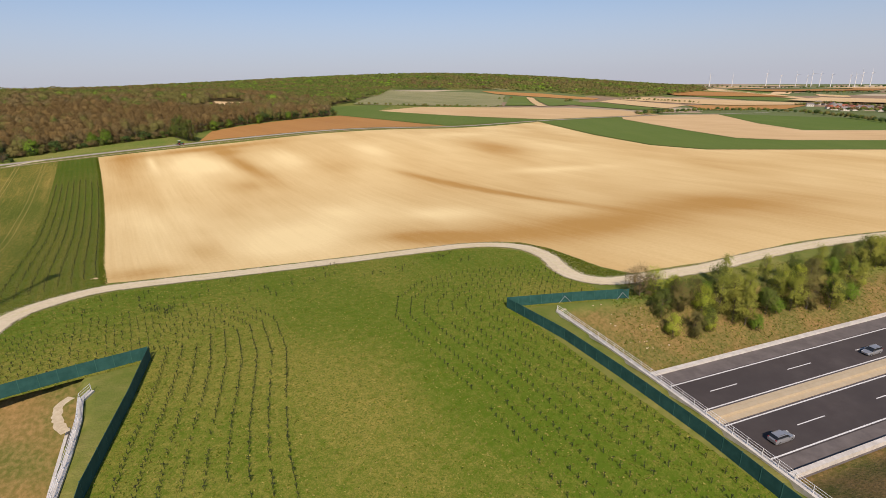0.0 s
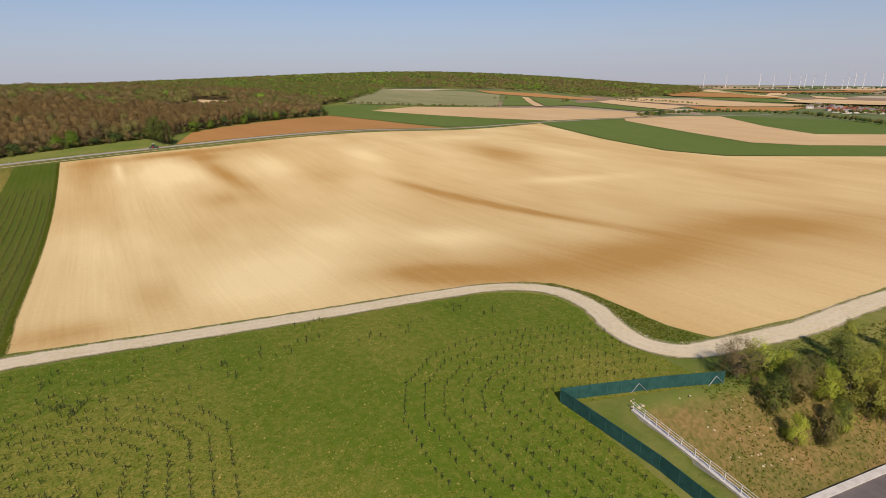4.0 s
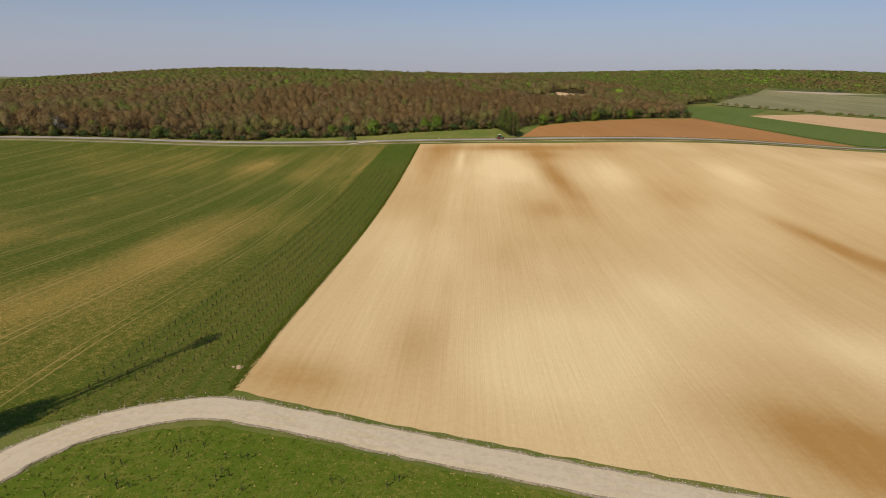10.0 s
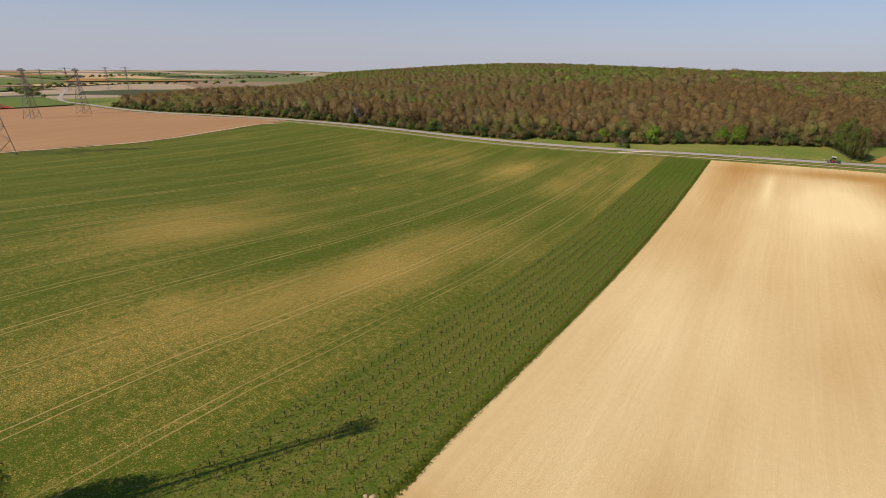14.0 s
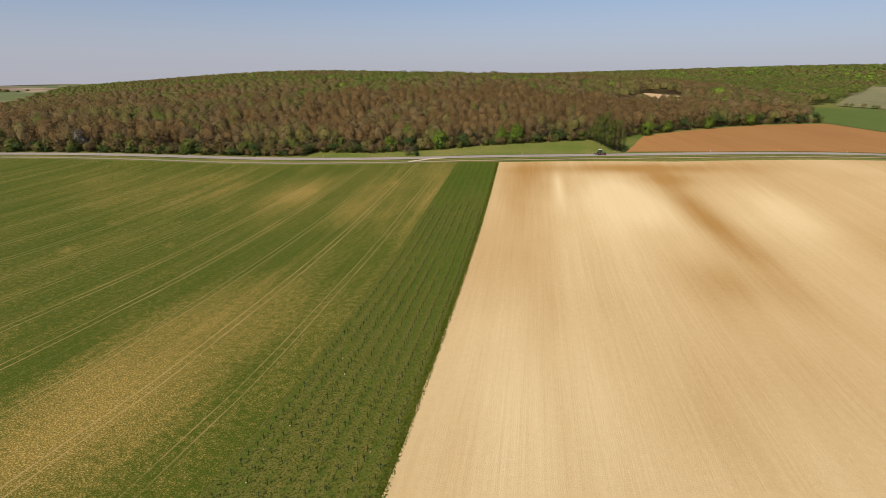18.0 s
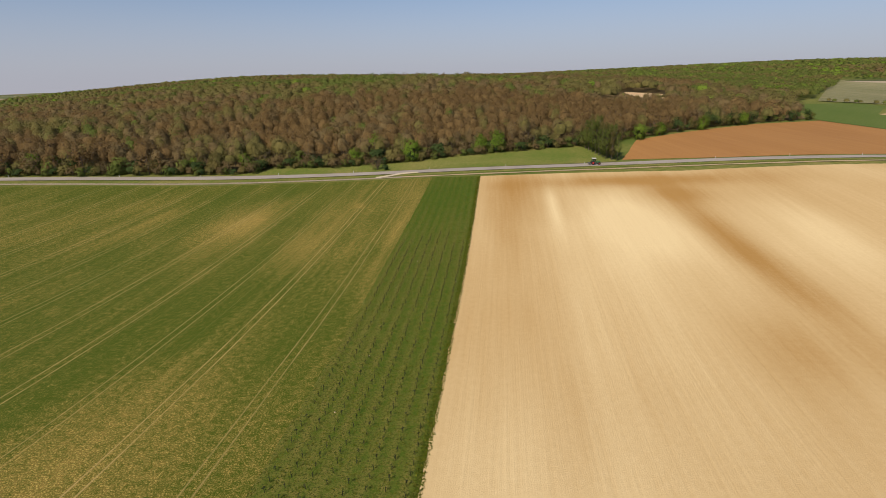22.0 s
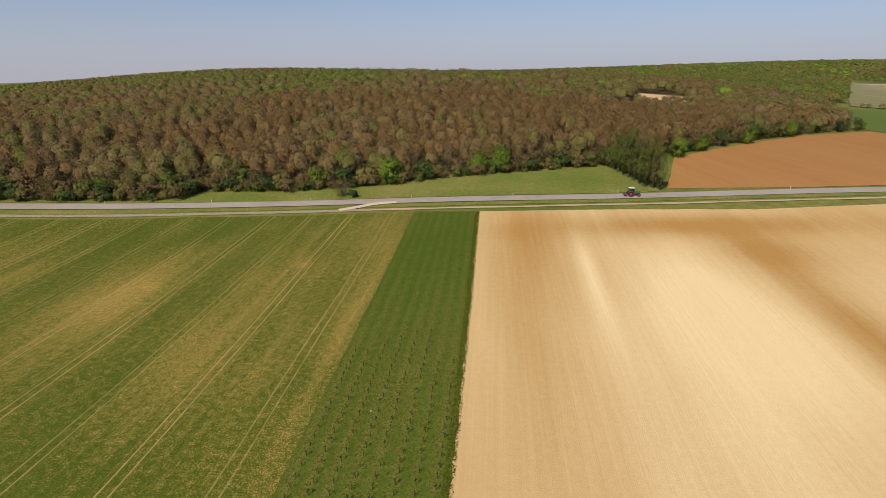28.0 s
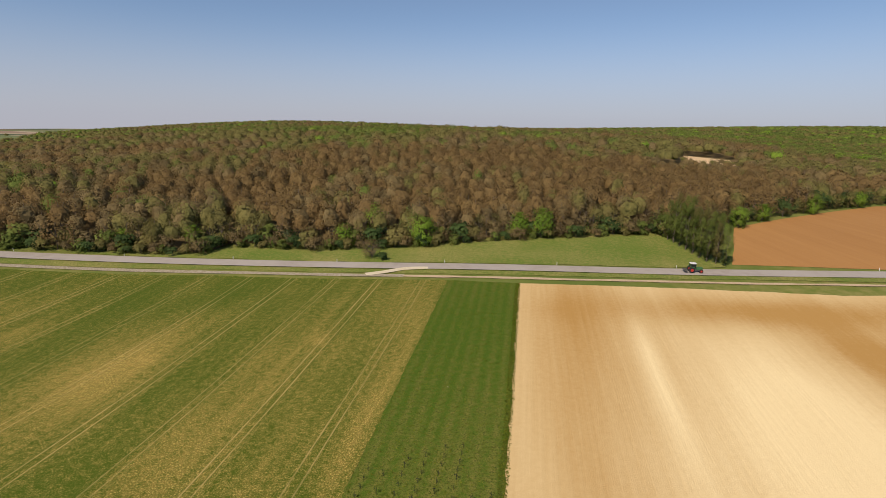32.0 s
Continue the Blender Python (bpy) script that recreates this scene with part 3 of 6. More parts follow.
field("field_orange", [(47, 412.5), (53, 430), (64, 465), (98, 497), (163, 560), (230, 608), (259, 552), (292, 471), (154, 430), (90, 416)], SOIL_ORANGE, "orange-brown bare ploughed field at the wood's edge", "field", 8.0, 0.1, [], 0.5, edge=6)
field("field_brown_west", [(-270, 345), (-334, 332), (-446, 334), (-640, 368), (-640, 300), (-560, 200), (-420, 120), (-290, 90), (-270, 176), (-255, 236), (-264, 290)], SOIL_BROWN, "brown bare ploughed field beyond the cereal field", "field", 9.0, 0.15, [], 0.55, edge=6)
field("field_green_far", [(226, 606), (258, 729), (339, 781), (372, 768), (312, 680), (392, 615), (473, 526), (300, 480), (262, 552)], CROP, "bright green far crop field", "field", 14, 0.3, [], 0.3, edge=10)
field("field_tan_far", [(312, 680), (430, 774), (644, 808), (796, 812), (844, 706), (779, 572), (640, 556), (496, 536), (392, 615)], SOIL_FAR, "far pale tilled field", "field", 16, 0.3, [], 0.55, edge=12)
field("field_green_band", [(455, 505), (386, 352), (362, 270), (377, 232), (443, 203), (524, 170), (602, 100), (760, 60), (800, 130), (623, 205), (522, 242), (490, 276), (533, 365), (608, 507), (540, 526)], CROP, "curving green band of crop between bare fields", "field", 14, 0.35, [], 0.3, edge=10)
field("field_tan_second", [(610, 507), (535, 365), (492, 276), (524, 242), (625, 205), (802, 130), (980, 200), (793, 263), (673, 301), (736, 386), (912, 550), (815, 565), (650, 542)], SOIL_FAR, "rounded pale bare field", "field", 14, 0.4, [], 0.6, edge=10)
field("field_green_third", [(738, 386), (675, 301), (795, 263), (982, 200), (1100, 330), (960, 540), (914, 550)], CROP, "dark green far crop field", "field", 16, 0.4, [], 0.2, edge=12)
field("field_vineyard", [(319, 791), (726, 1532), (985, 1435), (1030, 1312), (660, 854), (471, 813)], VINEYARD, "pale green vineyard slope below the wood", "vineyard", 20, 0.6, [], 0.55, edge=15)

MEADOW_POLY = [(x, y) for x, y in [(-21, 117), (-14, 121.5), (-8, 123.5), (3, 122.5), (14, 120.8), (36, 117.8), (62, 114.4), (76, 111.6), (82.5, 107), (85.6, 102), (85, 94.5), (81, 86), (79.6, 78), (81, 73), (81, 64), (59, 71.5), (55.5, 45), (53.5, 15), (52, -12),
               (-15, -12), (-14, 40), (-10, 58), (-3, 85), (-40, 81), (-50, 86), (-38, 92), (-26, 101), (-23.8, 110)]]
field("meadow_bridge", MEADOW_POLY, MEADOW, "grassy meadow on the green bridge with rows of young saplings", "meadow", 3.0, 0.05, [(22, 55, 9, 20, 0, 0.22), (35, 100, 30, 10, 0, 0.12), (25, 20, 12, 16, 0, 0.12), (-8, 112, 20, 12, 0, -0.25), (-20, 92, 14, 8, 0, 0.1), (-2, 50, 5, 24, 0, 0.15), (48, 40, 5, 24, 0, 0.12), (70, 76, 10, 6, 0, 0.2)], 0.22, ragged=0.1, edge=2.0, wander=0.4, size=30)

ROADSIDE = field_material("roadside_meadow", (0.105, 0.165, 0.022), (0.32, 0.27, 0.085), 0.5, 3.0, 0.08, speck=(0.07, 0.105, 0.014), speck_amount=0.5, spread=0.3, clods=5.0)
field("meadow_wood", [(-176, 382), (-108, 396), (-39, 403), (30, 406.5), (44, 409), (41, 436), (32, 446), (-20, 432), (-60, 417), (-86, 409), (-117, 407), (-124, 396)], ROADSIDE, "rough green meadow between the road and the wood", "meadow", 4.0, 0.16,
      [(20, 425, 12, 14, 0, -0.3), (-20, 415, 26, 5, 4, 0.2), (-100, 402, 20, 6, 10, -0.25)], 0.38, edge=3.0, ragged=0.5, wander=0.5, size=22)
field("verge_road", [(-170, 370.5), (-106, 386), (-58, 391), (28, 396), (85, 403.5), (154, 417.5), (270, 448), (268, 452.5), (153, 421), (86, 407.5), (30, 399.4), (-39, 395.8), (-107, 389), (-172, 373.6)], ROADSIDE, "grass verge between the road and the side track", "verge", 3.0, 0.13, [], 0.42, edge=2.0, ragged=0.25, wander=0.4, size=18)
ribbon("track_verge", TRACK, 5.0, STONES, 0.10, label="loose grey stones along the dirt track", category="verge", ragged=0.3, cols=4)
ribbon("dirt_track", TRACK, 4.3, GRAVEL, 0.14, label="winding pale gravel farm track", category="track", ragged=0.12, cols=5, crown=0.05)
for side in (-0.95, 0.85):
    ribbon("wheel_rut", TRACK, 0.85, RUT, 0.19, label="paler wheel rut worn into the gravel track", category="track", ragged=0.2, side=side)
ribbon("country_road", COUNTRY, 5.7, ASPHALT_OLD, 0.28, label="straight grey asphalt country road", category="road", cols=3, crown=0.06)
SIDE = smooth_line([(-446, 331), (-334, 329), (-262, 341), (-174, 367.5), (-106, 383), (-58, 388.2), (-37, 389.5), (28, 393.5), (85, 401), (154, 415), (270, 445)], 5)
ribbon("side_track", SIDE[: len(SIDE) * 56 // 100], 2.3, STONES, 0.2, label="narrow grey track beside the country road", category="track", ragged=0.1)
ribbon("grass_track", SIDE[len(SIDE) * 56 // 100 - 1:], 1.5, SOIL_HEAP, 0.2, label="worn pale wheel track along the field edge", category="track", ragged=0.3)
ribbon("field_verge", smooth_line([(-268, 176), (-254.5, 236), (-263, 290), (-268, 318), (-262, 334)], 4), 2.2, SOIL_HEAP, 0.22, label="pale grass verge between the cereal and the ploughed field", category="verge", ragged=0.4)
ribbon("track_fork", smooth_line([(-60, 388.5), (-55, 391.5), (-50, 395), (-43, 397)], 1), 2.6, GRAVEL, 0.32, label="short pale gravel link to the road", category="track")

# ---- far patchwork of fields ----
def far_field(name, poly, mat, label, start=0.5, step=40, lift=1.2):
    field(name, poly, mat, label, "field", step, lift, [], start, edge=25, ragged=1.5, wander=0.25, size=160)


far_field("field_far_hill_green", [(1708, 1220), (2196, 1439), (2149, 1237), (1852, 846), (1706, 808), (1667, 994)], CROP, "green field on a far rise", 0.4)
far_field("field_far_pale_one", [(2118, 1366), (2494, 1545), (2183, 1080), (1926, 846), (1890, 867), (2204, 1270)], SOIL_FAR, "far pale bare field", 0.7)
far_field("field_far_pale_two", [(1277, 1088), (1455, 1131), (1605, 956), (1633, 737), (1534, 691), (1333, 777), (1306, 903)], SOIL_FAR, "far pale bare field", 0.6)
far_field("field_far_brown", [(1228, 825), (1319, 754), (1509, 673), (1270, 611), (1052, 660)], SOIL_ORANGE, "far brown bare field", 0.7)
far_field("field_far_pale_three", [(1141, 1034), (1274, 1089), (1228, 825), (1029, 738)], SOIL_FAR, "far pale bare field", 0.65)
far_field("field_far_green_two", [(934, 973), (1117, 1016), (1005, 720), (884, 697)], CROP, "narrow green far field", 0.5)
far_field("field_far_green_three", [(1033, 1292), (1044, 1230), (782, 887), (673, 858)], CROP, "green strip field on the slope", 0.6, 25)
far_field("field_far_pale_four", [(1046, 1229), (1053, 1208), (798, 869), (765, 862)], SOIL_FAR, "pale strip field on the slope", 0.7, 20)
far_field("field_far_green_four", [(1060, 1206), (1092, 1092), (1032, 962), (806, 870)], CROP, "green strip field on the slope", 0.7, 25)
far_field("field_far_orange", [(1042, 1459), (1201, 1331), (1256, 1138), (1182, 1092), (1096, 1239), (1030, 1350)], SOIL_ORANGE, "orange-brown far field below the wood", 0.7)
far_field("field_far_pale_five", [(2565, 1290), (2671, 1269), (2281, 1094), (2188, 1120)], SOIL_FAR, "far pale bare field", 0.8)
far_field("field_far_pale_six", [(2388, 1053), (2322, 909), (2168, 839), (2180, 941)], SOIL_FAR, "far pale bare field", 0.7)
far_field("field_far_green_five", [(2579, 1516), (2550, 1292), (2125, 1096), (2242, 1342)], CROP, "far green field", 0.3)
far_field("field_glade", [(103, 696), (141, 701), (147, 735), (108, 741)], SOIL_FAR, "pale bare clearing in the wood", 0.85, 12, 0.4)
far_field("field_west_green", [(-646, 366), (-640, 300), (-760, 250), (-1050, 330), (-930, 440), (-840, 414)], CROP, "green field far to the west", 0.4)
WOOD_EAST = [(338, 836), (782, 1607), (1075, 1504), (1256, 1392), (1346, 1221), (1372, 1151), (1641, 1183), (2109, 1335), (2900, 1900), (2900, 3000), (0, 3000)]
rp = random.Random(5)
for i in range(26):
    a, d = radians(rp.uniform(40, 73)), rp.uniform(1900, 4200)
    x, y = math.sin(a) * d, math.cos(a) * d + 100
    if inside(WOOD_EAST, np.array([x]), np.array([y]))[0]:
        continue
    t, w, h = rp.uniform(-0.5, 0.3), rp.uniform(60, 160), rp.uniform(150, 420)
    c, s = math.cos(t), math.sin(t)
    far_field("field_plain_%d" % (i + 1), [(x + c * u - s * v, y + s * u + c * v) for u, v in ((-h, -w), (h, -w), (h, w), (-h, w))], (SOIL_FAR, CROP, SOIL_ORANGE, SOIL_FAR)[i % 4], "field on the hazy far plain", rp.uniform(0.3, 0.8), 90, 2.0 + i * 0.15)
for i in range(16):
    a, d = radians(rp.uniform(-78, -60)), rp.uniform(1000, 3600)
    x, y = math.sin(a) * d, math.cos(a) * d + 100
    t, w, h = rp.uniform(-0.5, 0.3), rp.uniform(50, 130), rp.uniform(150, 400)
    c, s = math.cos(t), math.sin(t)
    far_field("field_plain_west_%d" % (i + 1), [(x + c * u - s * v, y + s * u + c * v) for u, v in ((-h, -w), (h, -w), (h, w), (-h, w))], (CROP, SOIL_ORANGE, CROP, SOIL_FAR)[i % 4], "field on the hazy western plain", rp.uniform(0.2, 0.6), 90, 2.0 + i * 0.15)

FLOOR = field_material("leaf_litter", (0.13, 0.095, 0.040), (0.22, 0.160, 0.070), 0.3, 3.0, 0.1, spread=0.1)
field("forest_floor", [(-555, 374), (-446, 352), (-334, 350), (-262, 361), (-176, 388), (-121, 400), (-118, 413), (-86, 415), (-60, 423), (-20, 438), (30, 453), (42, 446), (60, 472), (94, 504), (159, 567), (224, 616), (252, 728), (330, 850), (500, 1130), (60, 1150), (-300, 1150), (-700, 1000), (-640, 500)],
      FLOOR, "brown leaf litter under the trees", "forest floor", 12, 0.25, [], 0.5, edge=6, ragged=1.0)

# ---- motorway in its cutting ----
def on_road(u, v, z=0.0):
    return (ALONG[0] * u + ACROSS[0] * v, ALONG[1] * u + ACROSS[1] * v, ROAD_Z + z)


def road_strip(name, v0, v1, z, mat, u0=46.0, u1=420.0, parent=None, label="", category="", thick=0.0):
    a, b, c, d = on_road(u0, v0, z), on_road(u1, v0, z), on_road(u1, v1, z), on_road(u0, v1, z)
    verts, faces = [a, b, c, d], [(0, 1, 2, 3)]
    if thick:
        verts += [(p[0], p[1], p[2] - thick) for p in verts]
        faces += [(0, 4, 5, 1), (1, 5, 6, 2), (2, 6, 7, 3), (3, 7, 4, 0)]
    ob = mesh_object(name, verts, faces, mat, parent)
    return ob if parent else tagged(ob, label, category, kind="structure")


def motorway(u0, u1, which):
    road_strip("motorway_" + which, 35.6, 63.4, 0.0, SHOULDER, u0, u1, label="grey motorway bed with hard shoulders", category="road")
    north = road_strip("carriageway_north_" + which, 51.2, 59.0, 0.012, ASPHALT, u0, u1, label="dark asphalt motorway carriageway with white lines", category="road")
    south = road_strip("carriageway_south_" + which, 39.4, 47.7, 0.012, ASPHALT, u0, u1, label="dark asphalt motorway carriageway with white lines", category="road")
    for v, p in ((58.7, north), (51.5, north), (47.4, south), (39.75, south)):
        road_strip("edge_line", v - 0.12, v + 0.12, 0.024, PAINT_WHITE, u0, u1, p)
    for v, p, off in ((55.1, north, 3.0), (43.6, south, 8.0)):
        k = u0 + off
        while k < u1:
            road_strip("lane_dash", v - 0.09, v + 0.09, 0.024, PAINT_WHITE, k, min(k + 6, u1), p)
            k += 18
    road_strip("median_" + which, 47.9, 51.0, 0.10, BEIGE, u0, u1, label="sandy gravel median strip", category="median", thick=0.1)
    wall = road_strip("median_barrier_" + which, 49.0, 49.9, 0.55, BEIGE, u0, u1, label="low beige median barrier", category="barrier", thick=0.5)
    road_strip("kerb_wall_north_" + which, 62.2, 63.1, 0.35, CONCRETE, u0, u1, label="pale concrete kerb wall beside the motorway", category="kerb", thick=0.4)
    road_strip("kerb_wall_south_" + which, 35.9, 36.6, 0.75, CONCRETE, u0, u1, label="pale concrete wall beside the hard shoulder", category="wall", thick=0.8)


motorway(46.0, 420.0, "east")
motorway(-420.0, -21.0, "west")


def box_bm(bm, size, centre, turn=0.0, m=None):
    mat = (m or Matrix()) @ Matrix.Translation(centre) @ Matrix.Rotation(turn, 4, "Z") @ Matrix.Diagonal((*size, 1))
    bmesh.ops.create_cube(bm, size=1.0, matrix=mat)


def bar_bm(bm, a, b, r, sides=5):
    """A straight bar from a to b."""
    a, b = Vector(a), Vector(b)
    d = b - a
    m = Matrix.Translation((a + b) / 2) @ d.to_track_quat("Z", "Y").to_matrix().to_4x4()
    bmesh.ops.create_cone(bm, cap_ends=True, segments=sides, radius1=r, radius2=r, depth=d.length, matrix=m)


def gz_at(x, y):
    return float(land(x, y))


def railing(name, line, label):
    """Concrete coping with a white tubular railing on it."""
    root = new(name)
    pts = [Vector(p) for p in line]
    root.location = (pts[0].x, pts[0].y, gz_at(*pts[0]))
    o = root.location
    z = lambda p: gz_at(p.x, p.y)
    for a, b in zip(pts, pts[1:]):
        d = b - a
        bm = bmesh.new()
        mid = (a + b) / 2
        ang = math.atan2(d.y, d.x)
        slope = math.atan2(z(b) - z(a), d.length)
        m = Matrix.Translation((mid.x - o.x, mid.y - o.y, (z(a) + z(b)) / 2 - 0.45 - o.z)) @ Matrix.Rotation(ang, 4, "Z") @ Matrix.Rotation(-slope, 4, "Y") @ Matrix.Diagonal((d.length + 0.02, 0.75, 1.5, 1))
        bmesh.ops.create_cube(bm, size=1.0, matrix=m)
        part("coping", bm, CONCRETE, root)
    total = sum((b - a).length for a, b in zip(pts, pts[1:]))
    fine = [Vector(p) for p in smooth_line(line, 2.0)]
    tops = []
    for p in fine:
        bm = bmesh.new()
        base = Vector((p.x - o.x, p.y - o.y, z(p) + 0.25 - o.z))
        bar_bm(bm, base, base + Vector((0, 0, 1.1)), 0.045, 6)
        part("post", bm, STEEL_WHITE, root)
        tops.append(base)
    for h in (0.4, 0.75, 1.1):
        bm, rings = bmesh.new(), []
        for i, q in enumerate(tops):
            d = (tops[min(i + 1, len(tops) - 1)] - tops[max(i - 1, 0)]).normalized()
            side = Vector((-d.y, d.x, 0)).normalized()
            rings.append([bm.verts.new(q + Vector((0, 0, h + 0.03 * math.sin(a * 1.2566))) + side * 0.03 * math.cos(a * 1.2566)) for a in range(5)])
        for ra, rb in zip(rings, rings[1:]):
            for a in range(5):
                bm.faces.new((ra[a], ra[(a + 1) % 5], rb[(a + 1) % 5], rb[a]))
        part("rail", bm, STEEL_WHITE, root)
    return tagged(root, label, "railing")


railing("railing", [(rail_east(y), y) for y in (66, 58, 50, 42, 34, 26, 18, 10, 2)], "white tubular railing on a pale concrete parapet above the motorway")
railing("railing", [(-10.0, 79.3), (-11.2, 77.2), (-11.2, 72), (-11.9, 65), (-12.9, 58), (-13.8, 50), (-14.6, 42), (-15.4, 34), (-16.2, 26)], "white tubular railing curving at the end of a concrete parapet")

# head walls that close the bridge under the railings
for nm, line, sgn in (("head_wall_east", [(rail_east(y) + 0.3, y) for y in (72, 60, 48, 36, 24, 12)], 1), ("head_wall_west", [(rail_west(y) - 0.4, y) for y in (72, 60, 48, 36, 24)], -1)):
    vs, fs = [], []
    for x, y in line:
        vs += [(x, y, gz_at(x, y) - 0.3), (x, y, ROAD_Z - 0.6), (x + sgn * 0.35, y, gz_at(x, y) - 0.3), (x + sgn * 0.35, y, ROAD_Z - 0.6)]
    for i in range(len(line) - 1):
        a = i * 4
        fs += [(a, a + 1, a + 5, a + 4), (a + 2, a + 6, a + 7, a + 3), (a, a + 4, a + 6, a + 2)]
    tagged(mesh_object(nm, vs, fs, CONCRETE), "concrete head wall of the green bridge", "wall", kind="structure")


def screen_fence(line, height, label, braces=()):
    """A green wildlife screen: posts with mesh panels, following the ground."""
    root = new("screen_fence")
    pts = [Vector(p) for p in line]
    root.location = (pts[0].x, pts[0].y, gz_at(*pts[0]))
    o = root.location
    spots = []
    for a, b in zip(pts, pts[1:]):
        n = max(1, round((b - a).length / 2.5))
        spots += [a + (b - a) * i / n for i in range(n)]
    spots.append(pts[-1])
    for p in spots:
        bm = bmesh.new()
        base = Vector((p.x - o.x, p.y - o.y, gz_at(p.x, p.y) - 0.1 - o.z))
        bar_bm(bm, base, base + Vector((0, 0, height + 0.2)), 0.05, 6)
        part("post", bm, POST_GREEN, root)
    for a, b in zip(spots, spots[1:]):
        bm = bmesh.new()
        d = (b - a).normalized()
        nrm = Vector((-d.y, d.x)) * 0.02
        za, zb = gz_at(a.x, a.y) - o.z, gz_at(b.x, b.y) - o.z
        c = []
        for q, zz in ((a + nrm, za), (b + nrm, zb), (b - nrm, zb), (a - nrm, za)):
            c.append((bm.verts.new((q.x - o.x, q.y - o.y, zz + 0.05)), bm.verts.new((q.x - o.x, q.y - o.y, zz + height))))
        for i in range(4):
            j = (i + 1) % 4
            bm.faces.new((c[i][0], c[j][0], c[j][1], c[i][1]))
        bm.faces.new([q[1] for q in c])
        part("mesh_panel", bm, FENCE_GREEN, root)
    for x, y, dx, dy, out in braces:
        top = Vector((x - o.x, y - o.y, gz_at(x, y) - o.z + 1.35))
        for s in (-1, 1):
            fx, fy = x + dx * s * 1.3 + out[0], y + dy * s * 1.3 + out[1]
            bm = bmesh.new()
            bar_bm(bm, top, Vector((fx - o.x, fy - o.y, gz_at(fx, fy) - o.z)), 0.045, 6)
            part("brace", bm, STEEL_LIGHT, root, "light steel diagonal brace")
    return tagged(root, label, "fence")


screen_fence([(58.1, 72.6), (58.2, 57), (57.0, 44), (55.4, 29.5), (53.6, 19.5), (52, 8), (50, -6)], 2.1, "dark green mesh screen fence beside the motorway")
screen_fence([(82.2, 63.4), (73.2, 67.3), (65, 70.4), (58.3, 72.8)], 2.1, "green mesh screen fence running to the trees", [(69.6, 68.65, 0.92, -0.38, (-0.12, -0.3)), (81.0, 63.9, 0.92, -0.38, (-0.12, -0.3))])
screen_fence([(-2.4, 85.8), (-5.4, 73.5), (-8.0, 64.5), (-10.2, 57), (-12, 46), (-13, 36)], 2.1, "dark green mesh screen fence above the motorway")
screen_fence([(-44, 80.0), (-20.6, 83.6), (-14, 84.6), (-2.6, 85.9)], 2.1, "green mesh screen fence across the meadow")

# ---- trees ----
def leaf_stuff(name, c1, c2, island=0.10, rough=0.8, tr=0.28):
    """Foliage, shaded by the attribute 'soft', the way out of the crown, so that a crown reads as one rounded mass."""
    c3 = tuple(0.7 * v for v in c1)
    m = material(name, c1, rough, c2, 0.05, 2, island=island, transmit=tr, spec=0.15, colour3=c3, scale3=0.17)
    n, ln = links(m)
    at, turn, add, geo, unit = (n.new("ShaderNode" + k) for k in ("Attribute", "VectorTransform", "VectorMath", "NewGeometry", "VectorMath"))
    at.attribute_name = "soft"
    turn.vector_type, turn.convert_from, turn.convert_to = "NORMAL", "OBJECT", "WORLD"
    ln(at.outputs["Vector"], turn.inputs[0])
    add.operation = "MULTIPLY_ADD"
    ln(turn.outputs[0], add.inputs[0])
    add.inputs[1].default_value = (2.0, 2.0, 2.0)
    ln(geo.outputs["Normal"], add.inputs[2])
    unit.operation = "NORMALIZE"
    ln(add.outputs[0], unit.inputs[0])
    for node in list(n):
        if node.bl_idname in ("ShaderNodeBsdfPrincipled", "ShaderNodeBsdfTranslucent"):
            ln(unit.outputs[0], node.inputs["Normal"])
    return m


LEAF = {
    "bare": leaf_stuff("budding_red_brown_twigs", (0.220, 0.144, 0.054), (0.240, 0.166, 0.062)),
    "brown": leaf_stuff("grey_brown_twigs", (0.225, 0.170, 0.072), (0.220, 0.154, 0.062)),
    "olive": leaf_stuff("olive_young_leaves", (0.200, 0.188, 0.055), (0.220, 0.176, 0.058)),
    "green": leaf_stuff("fresh_green_leaves", (0.145, 0.195, 0.038), (0.18, 0.20, 0.046)),
    "bright": leaf_stuff("bright_spring_leaves", (0.18, 0.31, 0.032), (0.22, 0.31, 0.042)),
    "dark": leaf_stuff("dark_green_leaves", (0.060, 0.105, 0.028), (0.075, 0.12, 0.03)),
    "fresh": leaf_stuff("yellow_green_spring_leaves", (0.33, 0.36, 0.055), (0.35, 0.34, 0.065)),
    "lime": leaf_stuff("lime_green_leaves", (0.42, 0.46, 0.06), (0.36, 0.42, 0.05)),
    "white": leaf_stuff("white_blossom", (0.55, 0.52, 0.46), (0.40, 0.40, 0.32)),
}
KINDS = list(LEAF)


